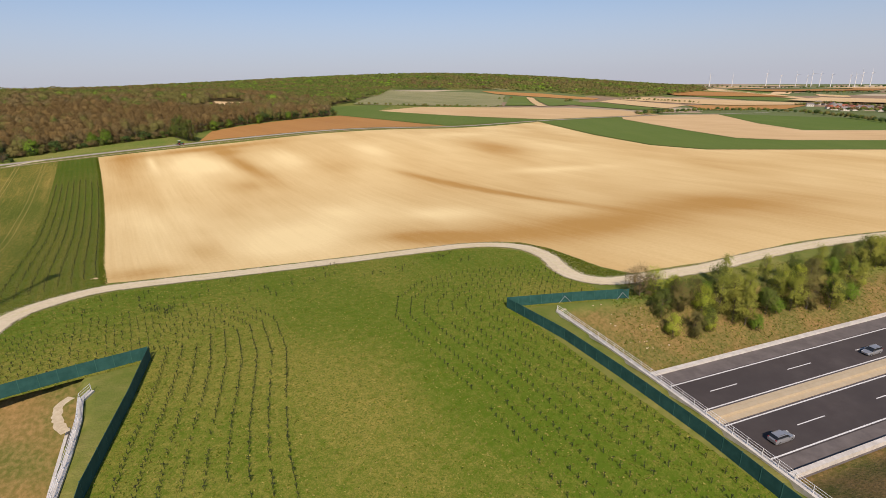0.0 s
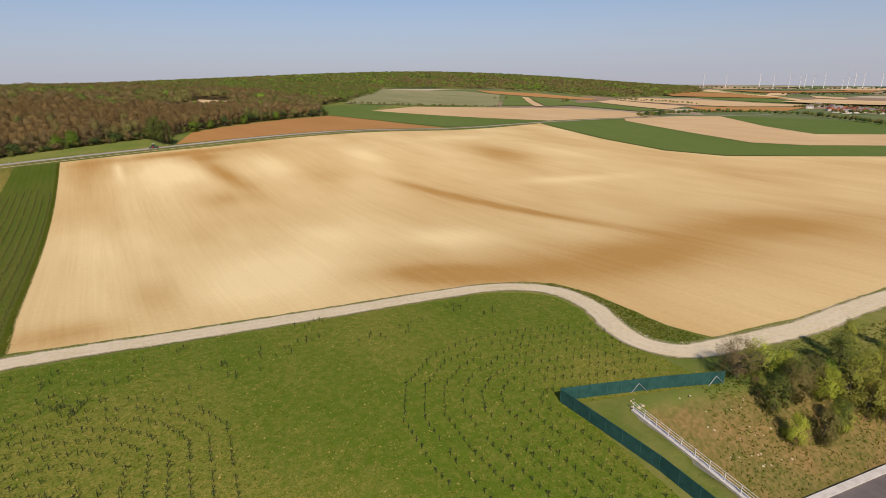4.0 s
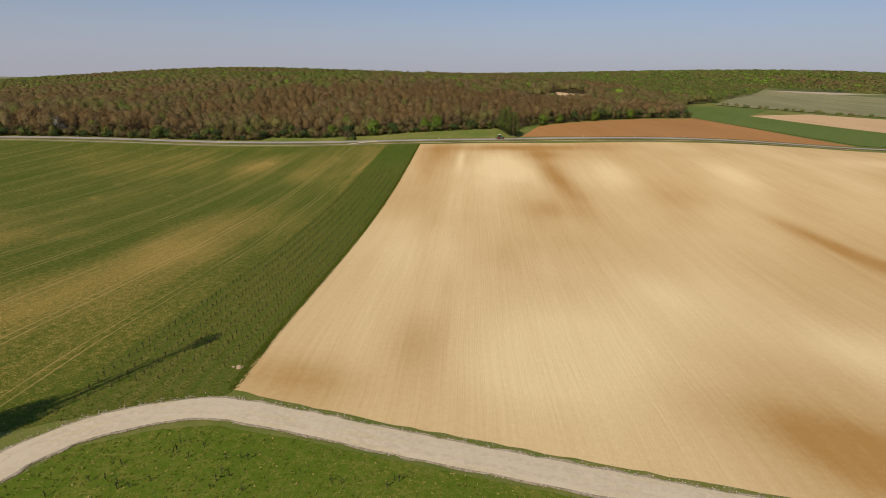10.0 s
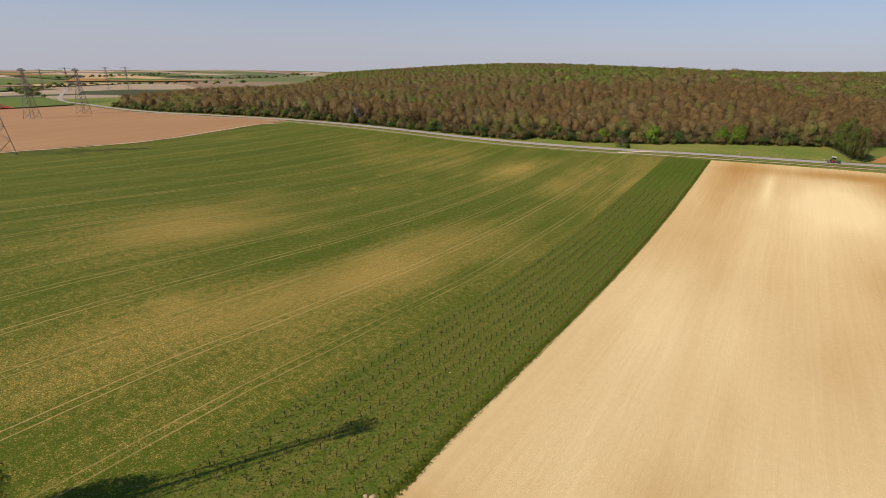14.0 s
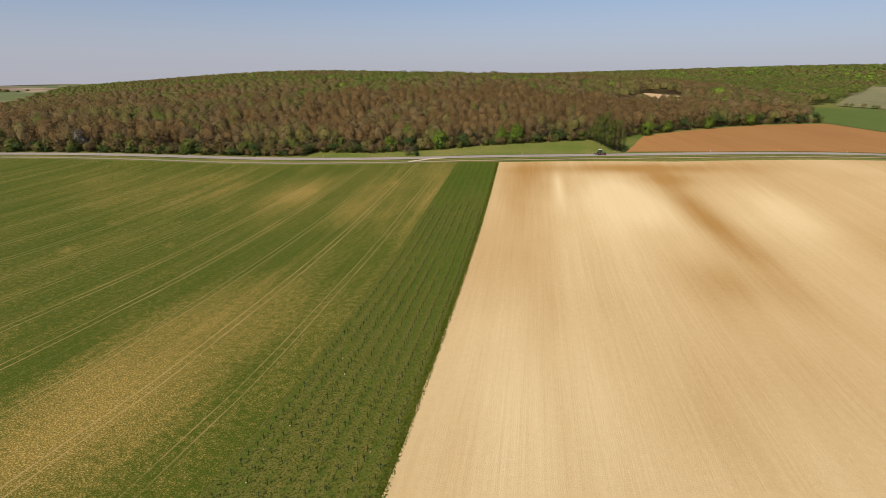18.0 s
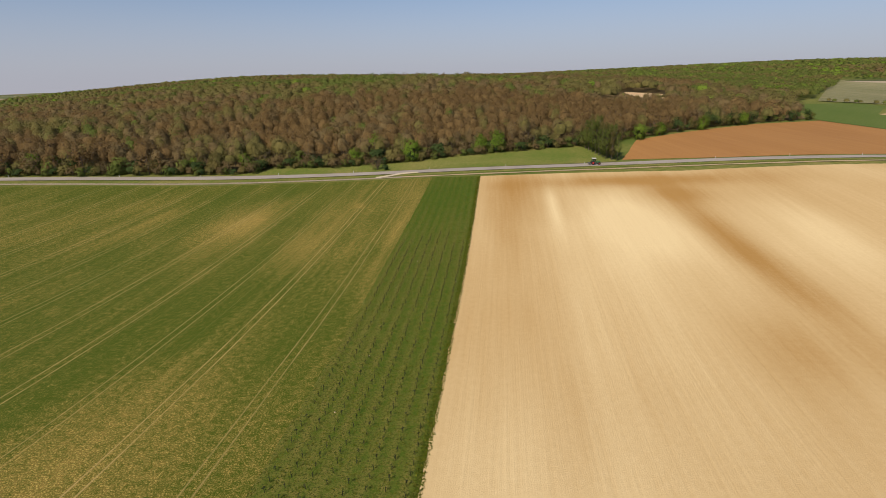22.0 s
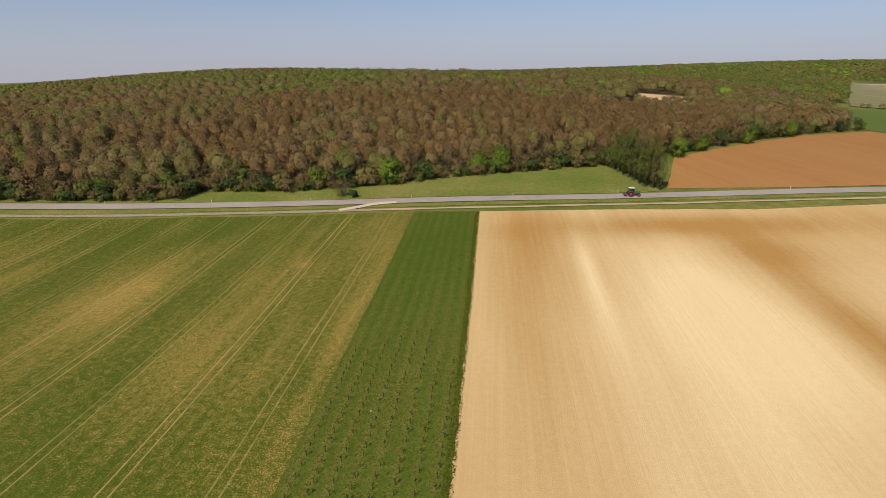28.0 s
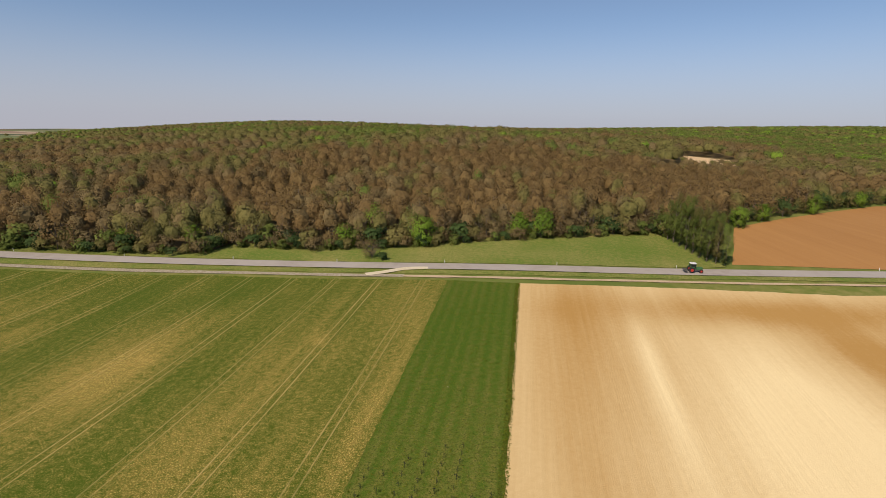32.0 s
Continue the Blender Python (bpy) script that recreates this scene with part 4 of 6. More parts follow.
def crown(rng, n, width, height, base, size, up=0.35, lobes=5, hollow=0.55, shape="round", low=0.22):
    """n small leaf clumps (triangles) in a lobed crown: an (n, 3, 3) array, with the tree's foot at the origin."""
    cent = []
    for i in range(lobes):
        a, k = rng.uniform(0, 2 * np.pi), rng.uniform(0.15, 0.6) * width / 2
        cent.append((k * np.cos(a), k * np.sin(a), base + (height - base) * rng.uniform(low, 0.86), rng.uniform(0.38, 0.72)))
    cent.append((0, 0, base + (height - base) * 0.62, 0.85))
    cent = np.array(cent)
    w = cent[rng.integers(0, len(cent), n)]
    d = rng.normal(size=(n, 3))
    d[:, 2] = np.where(d[:, 2] < -0.35, -d[:, 2], d[:, 2])
    d /= np.linalg.norm(d, axis=1, keepdims=True)
    r = (hollow + (1 - hollow) * rng.random(n) ** 0.6) * np.where(rng.random(n) < 0.15, rng.uniform(1.0, 1.3, n), 1.0)
    hx, hz = width / 2 * w[:, 3] * r, (height - base) / 2 * w[:, 3] * r
    p = np.stack([w[:, 0] + d[:, 0] * hx, w[:, 1] + d[:, 1] * hx, w[:, 2] + d[:, 2] * hz], 1)
    if shape == "spire":
        k = (p[:, 2] - base) / (height - base)
        f = np.clip(np.sin(np.pi * np.clip(k, 0, 1) ** 0.75), 0.12, 1)[:, None]
        p[:, :2] *= f
    p[:, 2] = np.clip(p[:, 2], base * 0.6, None)
    nrm = d * 1.0 + rng.normal(size=(n, 3)) * 0.18
    nrm[:, 2] += up
    nrm /= np.linalg.norm(nrm, axis=1, keepdims=True)
    t = np.cross(nrm, rng.normal(size=(n, 3)))
    t /= np.linalg.norm(t, axis=1, keepdims=True)
    b = np.cross(nrm, t)
    s = (size * rng.uniform(0.6, 1.35, n))[:, None]
    return np.stack([p + t * s, p - t * s * 0.5 + b * s * 0.85, p - t * s * 0.5 - b * s * 0.85], 1)


def flakes(rng, p, nrm, size):
    """Small triangles round the points, facing along the normals."""
    n = len(p)
    nrm = nrm / np.linalg.norm(nrm, axis=1, keepdims=True)
    t = np.cross(nrm, rng.normal(size=(n, 3)))
    t /= np.linalg.norm(t, axis=1, keepdims=True)
    b = np.cross(nrm, t)
    s = (size * rng.uniform(0.6, 1.35, n))[:, None]
    return np.stack([p + t * s, p - t * s * 0.5 + b * s * 0.85, p - t * s * 0.5 - b * s * 0.85], 1)


def airy(rng, n, width, height, base, size, tips=60, clump=0.45, taper=0.6):
    """A loose crown: leaf sprays round the tips of many branches, with sky between them."""
    k = rng.random(tips) ** 0.85
    prof = np.sin(np.pi * np.clip(k * 0.84 + 0.12, 0, 1)) ** taper
    a, rad = rng.uniform(0, 2 * np.pi, tips), width / 2 * prof * np.sqrt(rng.uniform(0.1, 1, tips))
    tip = np.stack([rad * np.cos(a), rad * np.sin(a), base + (height - base) * (0.06 + 0.9 * k)], 1)
    i = rng.integers(0, tips, n)
    own = rng.uniform(0.55, 1.3, tips)[i][:, None] * clump
    p = tip[i] + rng.normal(size=(n, 3)) * own * np.array((0.75, 0.75, 0.9))
    p[:, 2] = np.maximum(p[:, 2], base * 0.5 + 0.05)
    out = p - np.array((0, 0, base + (height - base) * 0.4))
    out /= np.linalg.norm(out, axis=1, keepdims=True)
    spray = (p - tip[i]) / own
    return flakes(rng, p, out * 0.8 + spray * 0.35 + rng.normal(size=(n, 3)) * 0.3 + np.array((0, 0, 0.35)), size)


def dome(rng, n, width, height, base, size, sticks=0.0):
    """A rounded woodland crown with lumps; sticks: the share of thin bare twigs that stand out of it."""
    m = int(n * (1 - sticks))
    d = rng.normal(size=(m, 3))
    d[:, 2] = np.where(d[:, 2] < -0.15, -d[:, 2], d[:, 2])
    d /= np.linalg.norm(d, axis=1, keepdims=True)
    lobe = rng.normal(size=(7, 3))
    lobe[:, 2] = np.abs(lobe[:, 2])
    lobe /= np.linalg.norm(lobe, axis=1, keepdims=True)
    near = np.clip((d @ lobe.T).max(axis=1), 0, 1)
    rad = (0.70 + 0.36 * near ** 4) * rng.uniform(0.84, 1.04, m)
    mid, up = base + (height - base) * 0.45, (height - base) * 0.55
    p = np.stack([d[:, 0] * rad * width / 2, d[:, 1] * rad * width / 2, mid + d[:, 2] * rad * up], 1)
    tris = flakes(rng, p, d + lobe[(d @ lobe.T).argmax(axis=1)] * 0.5 + rng.normal(size=(m, 3)) * 0.13, size)
    # a solid leaf-coloured core, added to keep gaps in the crown from going black
    ring = [(a * np.pi / 4 + 0.39 * k, z) for k, z in enumerate((-0.25, 0.35, 0.8)) for a in range(8)]
    v = np.array([(np.cos(a) * np.sqrt(1 - z * z), np.sin(a) * np.sqrt(1 - z * z), z) for a, z in ring] + [(0, 0, 1)])
    v = v * (0.54 + 0.26 * np.clip((v @ lobe.T).max(axis=1), 0, 1) ** 4)[:, None] * rng.uniform(0.85, 1.0, len(v))[:, None]
    v = v * np.array((width / 2, width / 2, up)) + np.array((0, 0, mid))
    shell = []
    for k in range(2):
        for a in range(8):
            i0, i1, j0, j1 = k * 8 + a, k * 8 + (a + 1) % 8, k * 8 + 8 + a, k * 8 + 8 + (a + 1) % 8
            shell += [(i0, i1, j0), (i1, j1, j0)]
    shell += [(16 + a, 16 + (a + 1) % 8, 24) for a in range(8)]
    tris = np.concatenate([tris, v[np.array(shell)]])
    if m == n:
        return tris
    q = p[rng.integers(0, m, n - m)]
    v = q - np.array((0, 0, base + (height - base) * 0.1))
    v /= np.linalg.norm(v, axis=1, keepdims=True)
    w = np.cross(v, rng.normal(size=v.shape))
    w /= np.linalg.norm(w, axis=1, keepdims=True)
    far = (size * rng.uniform(1.2, 2.2, n - m))[:, None]
    return np.concatenate([tris, np.stack([q - v * far + w * size * 0.22, q - v * far - w * size * 0.22, q + v * far * 0.7], 1)])


def twigs(rng, n, width, height, base, size):
    """A budding bare crown: thin upward twigs over a few small clumps."""
    k = int(n * 0.4)
    low = crown(rng, n - k, width, height, base, size * 0.9, 0.6, 2, 0.65)
    p = crown(rng, k, width * 0.92, height * 0.96, base, 0.01, 0.6, 2, 0.65).mean(axis=1)
    v = p - np.array((0, 0, base * 0.2))
    v[:, :2] *= 0.8
    v /= np.linalg.norm(v, axis=1, keepdims=True)
    v += rng.normal(size=v.shape) * 0.16
    w = np.cross(v, rng.normal(size=v.shape))
    w /= np.linalg.norm(w, axis=1, keepdims=True)
    ln_ = (size * rng.uniform(1.6, 3.2, k))[:, None]
    wd = size * 0.32
    return np.concatenate([low, np.stack([p - v * ln_ * 0.6 + w * wd, p - v * ln_ * 0.6 - w * wd, p + v * ln_ * 0.5], 1)])


def stick(a, b, ra, rb, sides=4):
    """Triangles of a tapered limb."""
    a, b = np.array(a, float), np.array(b, float)
    d = (b - a) / np.linalg.norm(b - a)
    u = np.cross(d, (0.3, 0.9, 0.1))
    u /= np.linalg.norm(u)
    w = np.cross(d, u)
    ang = np.arange(sides) * 2 * np.pi / sides
    ring = np.cos(ang)[:, None] * u + np.sin(ang)[:, None] * w
    A, B = a + ring * ra, b + ring * rb
    out = []
    for i in range(sides):
        j = (i + 1) % sides
        out += [(A[i], A[j], B[j]), (A[i], B[j], B[i])]
    return np.array(out)


def limbs(rng, height, width, base, n=6, r=0.16, sides=4):
    out = [stick((0, 0, -0.3), (rng.uniform(-0.3, 0.3), rng.uniform(-0.3, 0.3), height * 0.75), r, r * 0.35, sides + 1)]
    for i in range(n):
        a, z = rng.uniform(0, 2 * np.pi), rng.uniform(base * 0.7, height * 0.6)
        k = rng.uniform(0.3, 0.48) * width
        out.append(stick((0, 0, z), (k * np.cos(a), k * np.sin(a), min(height * 0.95, z + rng.uniform(0.25, 0.45) * height)), r * 0.45, r * 0.12, 3))
    return np.concatenate(out)


def tri_mesh(name, tris, mats, index=None, soft=None):
    n = len(tris)
    me = bpy.data.meshes.new(name)
    me.vertices.add(n * 3)
    me.loops.add(n * 3)
    me.polygons.add(n)
    me.vertices.foreach_set("co", np.asarray(tris, np.float32).ravel())
    me.loops.foreach_set("vertex_index", np.arange(n * 3, dtype=np.int32))
    me.polygons.foreach_set("loop_start", np.arange(0, n * 3, 3, dtype=np.int32))
    for m in mats if isinstance(mats, (list, tuple)) else [mats]:
        me.materials.append(m)
    if index is not None:
        me.polygons.foreach_set("material_index", np.asarray(index, np.int32))
    me.update(calc_edges=True)
    if soft is not None:
        me.attributes.new("soft", "FLOAT_VECTOR", "FACE").data.foreach_set("vector", np.asarray(soft, np.float32).ravel())
    return me


def way_out(tris, x, y, z, width, height):
    """For each leaf, the direction from a crown's middle (its foot at x, y, z) through the leaf, rounded off by the crown's size."""
    d = (tris.mean(axis=1) - np.array((x, y, z + height * 0.38))) / np.array((width / 2, width / 2, height * 0.5))
    return d / np.maximum(np.linalg.norm(d, axis=1, keepdims=True), 0.2)


def place(tris, x, y, z, s, a, sz=None):
    c, n = math.cos(a) * s, math.sin(a) * s
    o = np.empty_like(tris)
    o[..., 0] = tris[..., 0] * c - tris[..., 1] * n + x
    o[..., 1] = tris[..., 0] * n + tris[..., 1] * c + y
    o[..., 2] = tris[..., 2] * (sz or s) + z
    return o


rng = np.random.default_rng(7)
SPECS = {"near": (270, 8.8, 12.6, 0.6, 0.35), "mid": (150, 12.0, 12.2, 1.0, 0.55), "far": (48, 13.0, 10.5, 2.0, 1.1), "ridge": (30, 19.0, 10.5, 2.0, 2.2)}
PROTO = {}
for lod, (n, w, h, b, s) in SPECS.items():
    PROTO[lod] = [dome(rng, n, w * rng.uniform(0.85, 1.15), h * rng.uniform(0.9, 1.1), b, s) for _ in range(6)]
    PROTO[lod + "_bare"] = [dome(rng, n, w * rng.uniform(0.85, 1.15), h * rng.uniform(0.9, 1.1), b, s * 0.95, 0.2) for _ in range(6)]

WOOD_FRONT = [(-560, 370), (-446, 348), (-334, 346), (-262, 357), (-176, 384), (-122, 396), (-119, 409), (-86, 411), (-60, 419), (-20, 434), (30, 449), (44, 440), (62, 468), (97, 501), (162, 564), (226, 612), (254, 726)]
WOOD = WOOD_FRONT + [(338, 836), (782, 1607), (1075, 1504), (1256, 1392), (1346, 1221), (1372, 1151), (1641, 1183), (2109, 1335), (2900, 1900), (2900, 3000), (-1500, 3000), (-1300, 1500), (-850, 800), (-640, 480)]
plain = np.clip((np.hypot(gx, gy - 200) - 850) / 60, 0, 1) * ~inside(WOOD, gx, gy)
ground.data.attributes.new("plain", "FLOAT", "POINT").data.foreach_set("value", plain.ravel().astype(np.float32))
GLADE = [(101, 692), (142, 698), (150, 738), (106, 744)]
YOUNG = [(60, 600), (108, 600), (145, 704), (100, 704)]


def tint_kind(x, y, r, front):
    """Which leaf state a tree of the wood is in: red-brown below, greener up the hill, in drifts."""
    d = noise.fractal(Vector((x / 160, y / 160, 3.3)), 0.7, 2.0, 3) + 0.45 * noise.noise(Vector((x / 28, y / 28, 9.1)))
    up = min(1.0, max(0.0, (y - 470) / 330))
    east = min(1.0, max(0.0, (x - 120) / 300))
    g = d * 0.85 + 0.66 * up + 0.30 * east - 0.30 + r * 0.3
    if r > 0.93:
        g += 0.55
    if front:
        g += 0.2
    if g < 0.1:
        return 0
    if g < 0.3:
        return 1
    if g < 0.78:
        return 2
    return 3 if g < 1.15 or r < 0.85 else 4


def hidden(x, y, z):
    """Whether the land hides a tree from everywhere along the flight."""
    for ex, ey, ez in ((0, 249, 50), (20, 70, 50)):
        k = np.linspace(0.1, 0.97, 40)
        px, py = ex + (x - ex) * k, ey + (y - ey) * k
        if np.all(ez + (z + 17 - ez) * k > land(px, py) + 8):
            return False
    return True


chunks, marks, tints, outs = [], [], [], []
trunks = []
front_trees = []
rnd = random.Random(11)
front_line = np.array(densify(WOOD_FRONT, 3.0, 0, closed=False))
for lod, lo, hi, sp in (("near", 0, 380, 5.9), ("mid", 380, 800, 9.4), ("far", 800, 1700, 13.0), ("ridge", 1700, 3100, 20.0)):
    xs = np.arange(-1500, 2900, sp)
    ys = np.arange(330, 3000, sp)
    X, Y = np.meshgrid(xs, ys)
    X = X.ravel() + rng.uniform(-0.42, 0.42, X.size) * sp
    Y = Y.ravel() + rng.uniform(-0.42, 0.42, Y.size) * sp
    d = np.hypot(X, Y - 230)
    ok = (d >= lo) & (d < hi) & inside(WOOD, X, Y) & ~inside(GLADE, X, Y)
    ok &= np.abs(np.arctan2(-X, Y - 60)) < radians(78)
    X, Y = X[ok], Y[ok]
    Z = land(X, Y)
    for x, y, z in zip(X, Y, Z):
        if lod != "near" and hidden(x, y, z):
            continue
        fd = np.min(np.hypot(front_line[:, 0] - x, front_line[:, 1] - y)) if lod in ("near", "mid") else 99
        r = rnd.random()
        k = tint_kind(x, y, r, fd < 14)
        s = rnd.choice((0.84, 0.92, 1.0, 1.06, 1.14)) * rnd.uniform(0.95, 1.05) * (0.92 if fd < 7 else 1.0) * (0.8 if x < -180 and y > 560 else 1.0)
        if inside(YOUNG, np.array([x]), np.array([y]))[0]:
            s *= 0.75 if y < 655 else 0.5
        if lod == "near" and fd < 6.5 and len(front_trees) < 280:
            front_trees.append((x, y, z, s, k))
            continue
        t = place(PROTO[lod + ("_bare" if k < 2 else "")][rnd.randrange(6)], x, y, z - 0.2, s, rnd.uniform(0, 6.28), s * rnd.uniform(0.9, 1.06))
        chunks.append(t)
        outs.append(way_out(t, x, y, z, SPECS[lod][1] * s, SPECS[lod][2] * s))
        marks.append(np.full(len(t), k))
        tints.append(np.full(len(t), rnd.uniform(-0.08, 0.08)))
        if fd < 40:
            trunks.append(place(stick((0, 0, -0.3), (0.2, 0.1, 11), 0.16, 0.07, 3), x, y, z, s, r * 6))
tris, mk = np.concatenate(chunks), np.concatenate(marks)
wood = new("woodland", tri_mesh("woodland", tris, [LEAF[k] for k in KINDS], mk, np.concatenate(outs)))
wood.data.attributes.new("tint", "FLOAT", "FACE").data.foreach_set("value", np.concatenate(tints).astype(np.float32))
tagged(wood, "wide wooded hillside of red-brown budding and fresh green trees", "woodland", kind="stuff")
stems = new("woodland_trunks", tri_mesh("woodland_trunks", np.concatenate(trunks), TRUNK))
tagged(stems, "grey trunks along the edge of the wood", "woodland", kind="stuff")


def tree_model(name, seed, n, width, height, base, size, kind, limbs_n=6, shape="round", r=0.16, label="", category="tree", hollow=0.5, lobes=6, up=0.3, low=0.12, tips=0, clump=0.45, taper=0.6):
    g = np.random.default_rng(seed)
    root = new(name)
    tr = new("trunk", tri_mesh("trunk", limbs(g, height, width, base, limbs_n, r, 5), TRUNK))
    leaves = airy(g, n, width, height, base, size, tips, clump, taper) if tips else twigs(g, n, width, height, base, size) if kind in ("bare", "brown") else crown(g, n, width, height, base, size, up, lobes, hollow, shape, low)
    cr = new("crown", tri_mesh("crown", leaves, LEAF[kind], soft=way_out(leaves, 0, 0, 0, width, height)))
    tr.parent = cr.parent = root
    return tagged(root, label, category)


EDGE_LABEL = {0: "red-brown budding tree at the edge of the wood", 1: "grey-brown leafless tree at the edge of the wood", 2: "olive budding tree at the edge of the wood", 3: "fresh green tree at the edge of the wood", 4: "bright green tree at the edge of the wood"}
models = {}
for k in range(5):
    for v in range(2):
        models[k, v] = tree_model("tree", 100 + k * 7 + v, 460, 7.2 + v, 13.0 - v, 0.7 if k > 1 else 1.2, 0.34, KINDS[k], 10, label=EDGE_LABEL[k], tips=34, clump=0.95)
used = set()
for x, y, z, s, k in front_trees:
    v = rnd.randrange(2)
    m = Matrix.Translation((x, y, z)) @ Matrix.Rotation(rnd.uniform(0, 6.28), 4, "Z")
    sc = s * rnd.uniform(0.75, 1.1)
    if (k, v) not in used:
        models[k, v].scale = (1, 1, 1)
        models[k, v].matrix_basis = m
        models[k, v]["group"] = "trees at the wood's edge"
        used.add((k, v))
    else:
        o = copy_thing(models[k, v], m)
        o.scale = (sc, sc, sc)
for key, ob in models.items():
    if key not in used:
        ob.location = (-90 + 5 * key[0], 425 + 4 * key[1], float(land(-90 + 5 * key[0], 425 + 4 * key[1])))

# ---- single trees and shrubs ----
def gz_cut(x, y):
    return float(ground_z(x, y))


def put(ob, x, y, s=1.0, turn=0.0, z=None, first=False):
    m = Matrix.Translation((x, y, gz_cut(x, y) - 0.05 if z is None else z)) @ Matrix.Rotation(turn, 4, "Z")
    if first:
        ob.matrix_basis = m @ Matrix.Diagonal((s, s, s, 1))
        return ob
    o = copy_thing(ob, m)
    o.scale = (s, s, s)
    return o


def row_of(models, spots, group):
    """Sets copies of the models on the spots (x, y, scale); each model itself takes one spot."""
    fresh = set(range(len(models)))
    r = random.Random(len(spots))
    for i, (x, y, s) in enumerate(spots):
        k = i % len(models)
        o = put(models[k], x, y, s, r.uniform(0, 6.28), first=k in fresh)
        fresh.discard(k)
        o["group"] = group


SLOPE = [tree_model("young_tree", 300 + i, 2700, w, h, 0.0, 0.135, kind, 12, r=0.09, label=lb + " young tree on the motorway bank", tips=tips, clump=0.5, taper=tp)
         for i, (kind, lb, w, h, tips, tp) in enumerate((("fresh", "airy fresh green", 4.6, 8.6, 64, 0.6), ("green", "deep green bushy", 4.4, 7.4, 80, 0.5), ("lime", "yellow-green", 4.4, 6.2, 60, 0.6),
                                                         ("fresh", "slender fresh green", 3.8, 9.2, 64, 0.75), ("olive", "half-bare olive", 4.8, 7.0, 50, 0.6), ("bright", "low bright green", 3.8, 4.6, 60, 0.5)))]
r = random.Random(21)
spots = []
for i in range(34):
    u = 71.5 + i * 3.3 + r.uniform(-1, 1)
    for v in ((67.6, 71.4, 75.2) if i < 17 else (73.0, 77.0)):
        if r.random() < 0.12 and i > 2:
            continue
        p = on_road(u + r.uniform(-1.5, 1.5), v + r.uniform(-1.6, 1.6) + (1.2 if i < 3 else 0))
        if p[1] > 72 - max(0, p[0] - 100) * 0.13 - 4.5:
            continue
        if math.hypot(p[0] - 85, p[1] - 63) < 4.6:
            continue
        spots.append((p[0], p[1], r.uniform(0.70, 1.0)))
r.shuffle(spots)
row_of(SLOPE, spots, "young trees on the motorway bank")
big = tree_model("bare_shrub", 310, 3600, 7.8, 6.6, 0.1, 0.10, "brown", 60, r=0.085, label="large half-bare brown shrub beside the track", category="shrub", tips=90, clump=0.55)
put(big, 85.2, 63.0, 1.0, 0.4, first=True)
put(tree_model("shrub", 312, 2200, 5.4, 6.2, 0.0, 0.12, "lime", 14, r=0.07, label="yellow-green shrub beside the large brown one", category="shrub", tips=60, clump=0.5), 88.4, 62.0, 1.0, first=True)
put(tree_model("young_tree", 311, 2400, 4.8, 7.0, 0.4, 0.15, "dark", 10, label="dark green tree south of the motorway", tips=60), *on_road(92, 31.5)[:2], first=True)

POPLAR = [tree_model("poplar", 320 + i, 2400, 4.0, 19.0, 0.4, 0.24, ("green", "olive", "green")[i], 12, "spire", 0.16, "slender green poplar in a row by the road", tips=70, clump=0.7, taper=0.8) for i in range(3)]
row_of(POPLAR, [(44.6 - 0.32 * i - (i % 3) * 1.9, 411.0 + 1.45 * i, 0.64 + 0.008 * i + 0.05 * (i % 4)) for i in range(21)], "poplars in a row")

wil = tree_model("willow_tree", 330, 11000, 6.0, 11.6, 0.6, 0.12, "lime", 30, "round", r=0.16, label="light green bushy tree beside the radio mast", tips=110, clump=0.55, taper=0.55)
put(wil, -34.3, 113.0, 1.0, first=True)
put(tree_model("bare_bush", 340, 1800, 7.4, 6.6, 0.3, 0.13, "brown", 70, r=0.11, label="leafless brown bush beside the country road", category="bush", tips=60, clump=0.7), -63.5, 404.5, first=True)
put(tree_model("green_bush", 341, 900, 3.4, 2.6, 0.1, 0.2, "dark", 6, r=0.06, label="dark green bush beside the country road", category="bush"), -59.8, 403.6, first=True)
put(tree_model("blossom_tree", 342, 1200, 8.0, 9.0, 1.0, 0.34, "white", 10, label="white blossoming tree at the wood's edge", category="tree"), -232, 371.5, first=True)
row_of([tree_model("maple_tree", 343, 2200, 9.0, 10.4, 0.4, 0.30, "bright", 10, label="bright green leafy tree before the wood", tips=60, clump=0.9, taper=0.5)],
       [(-50, 421, 1.0), (-10, 437, 1.05), (-18, 436.5, 0.9), (-77, 416, 0.8), (-128, 404, 0.75), (-150, 398, 0.6), (66, 466, 0.8), (112, 511, 0.8), (80, 482, 0.7), (-215, 378, 0.8), (150, 549, 0.8), (-320, 352, 0.8)], "bright trees before the wood")
SHRUB = [tree_model("shrub", 350 + i, 420, 5.2, 3.6, 0.0, 0.28, k, 5, r=0.06, label=lb, category="shrub", hollow=0.5) for i, (k, lb) in enumerate((("green", "low green shrub at the foot of the wood"), ("dark", "low dark green shrub at the foot of the wood"), ("olive", "low olive shrub at the foot of the wood"), ("brown", "low brown shrub at the foot of the wood")))]
r = random.Random(31)
line = densify([(-560, 367), (-446, 345), (-334, 343.5), (-262, 354.5), (-176, 381.5), (-122, 395), (-119, 406), (-86, 408.5), (-60, 416), (-20, 431), (30, 446), (38, 441)], 3.4, 0, closed=False)
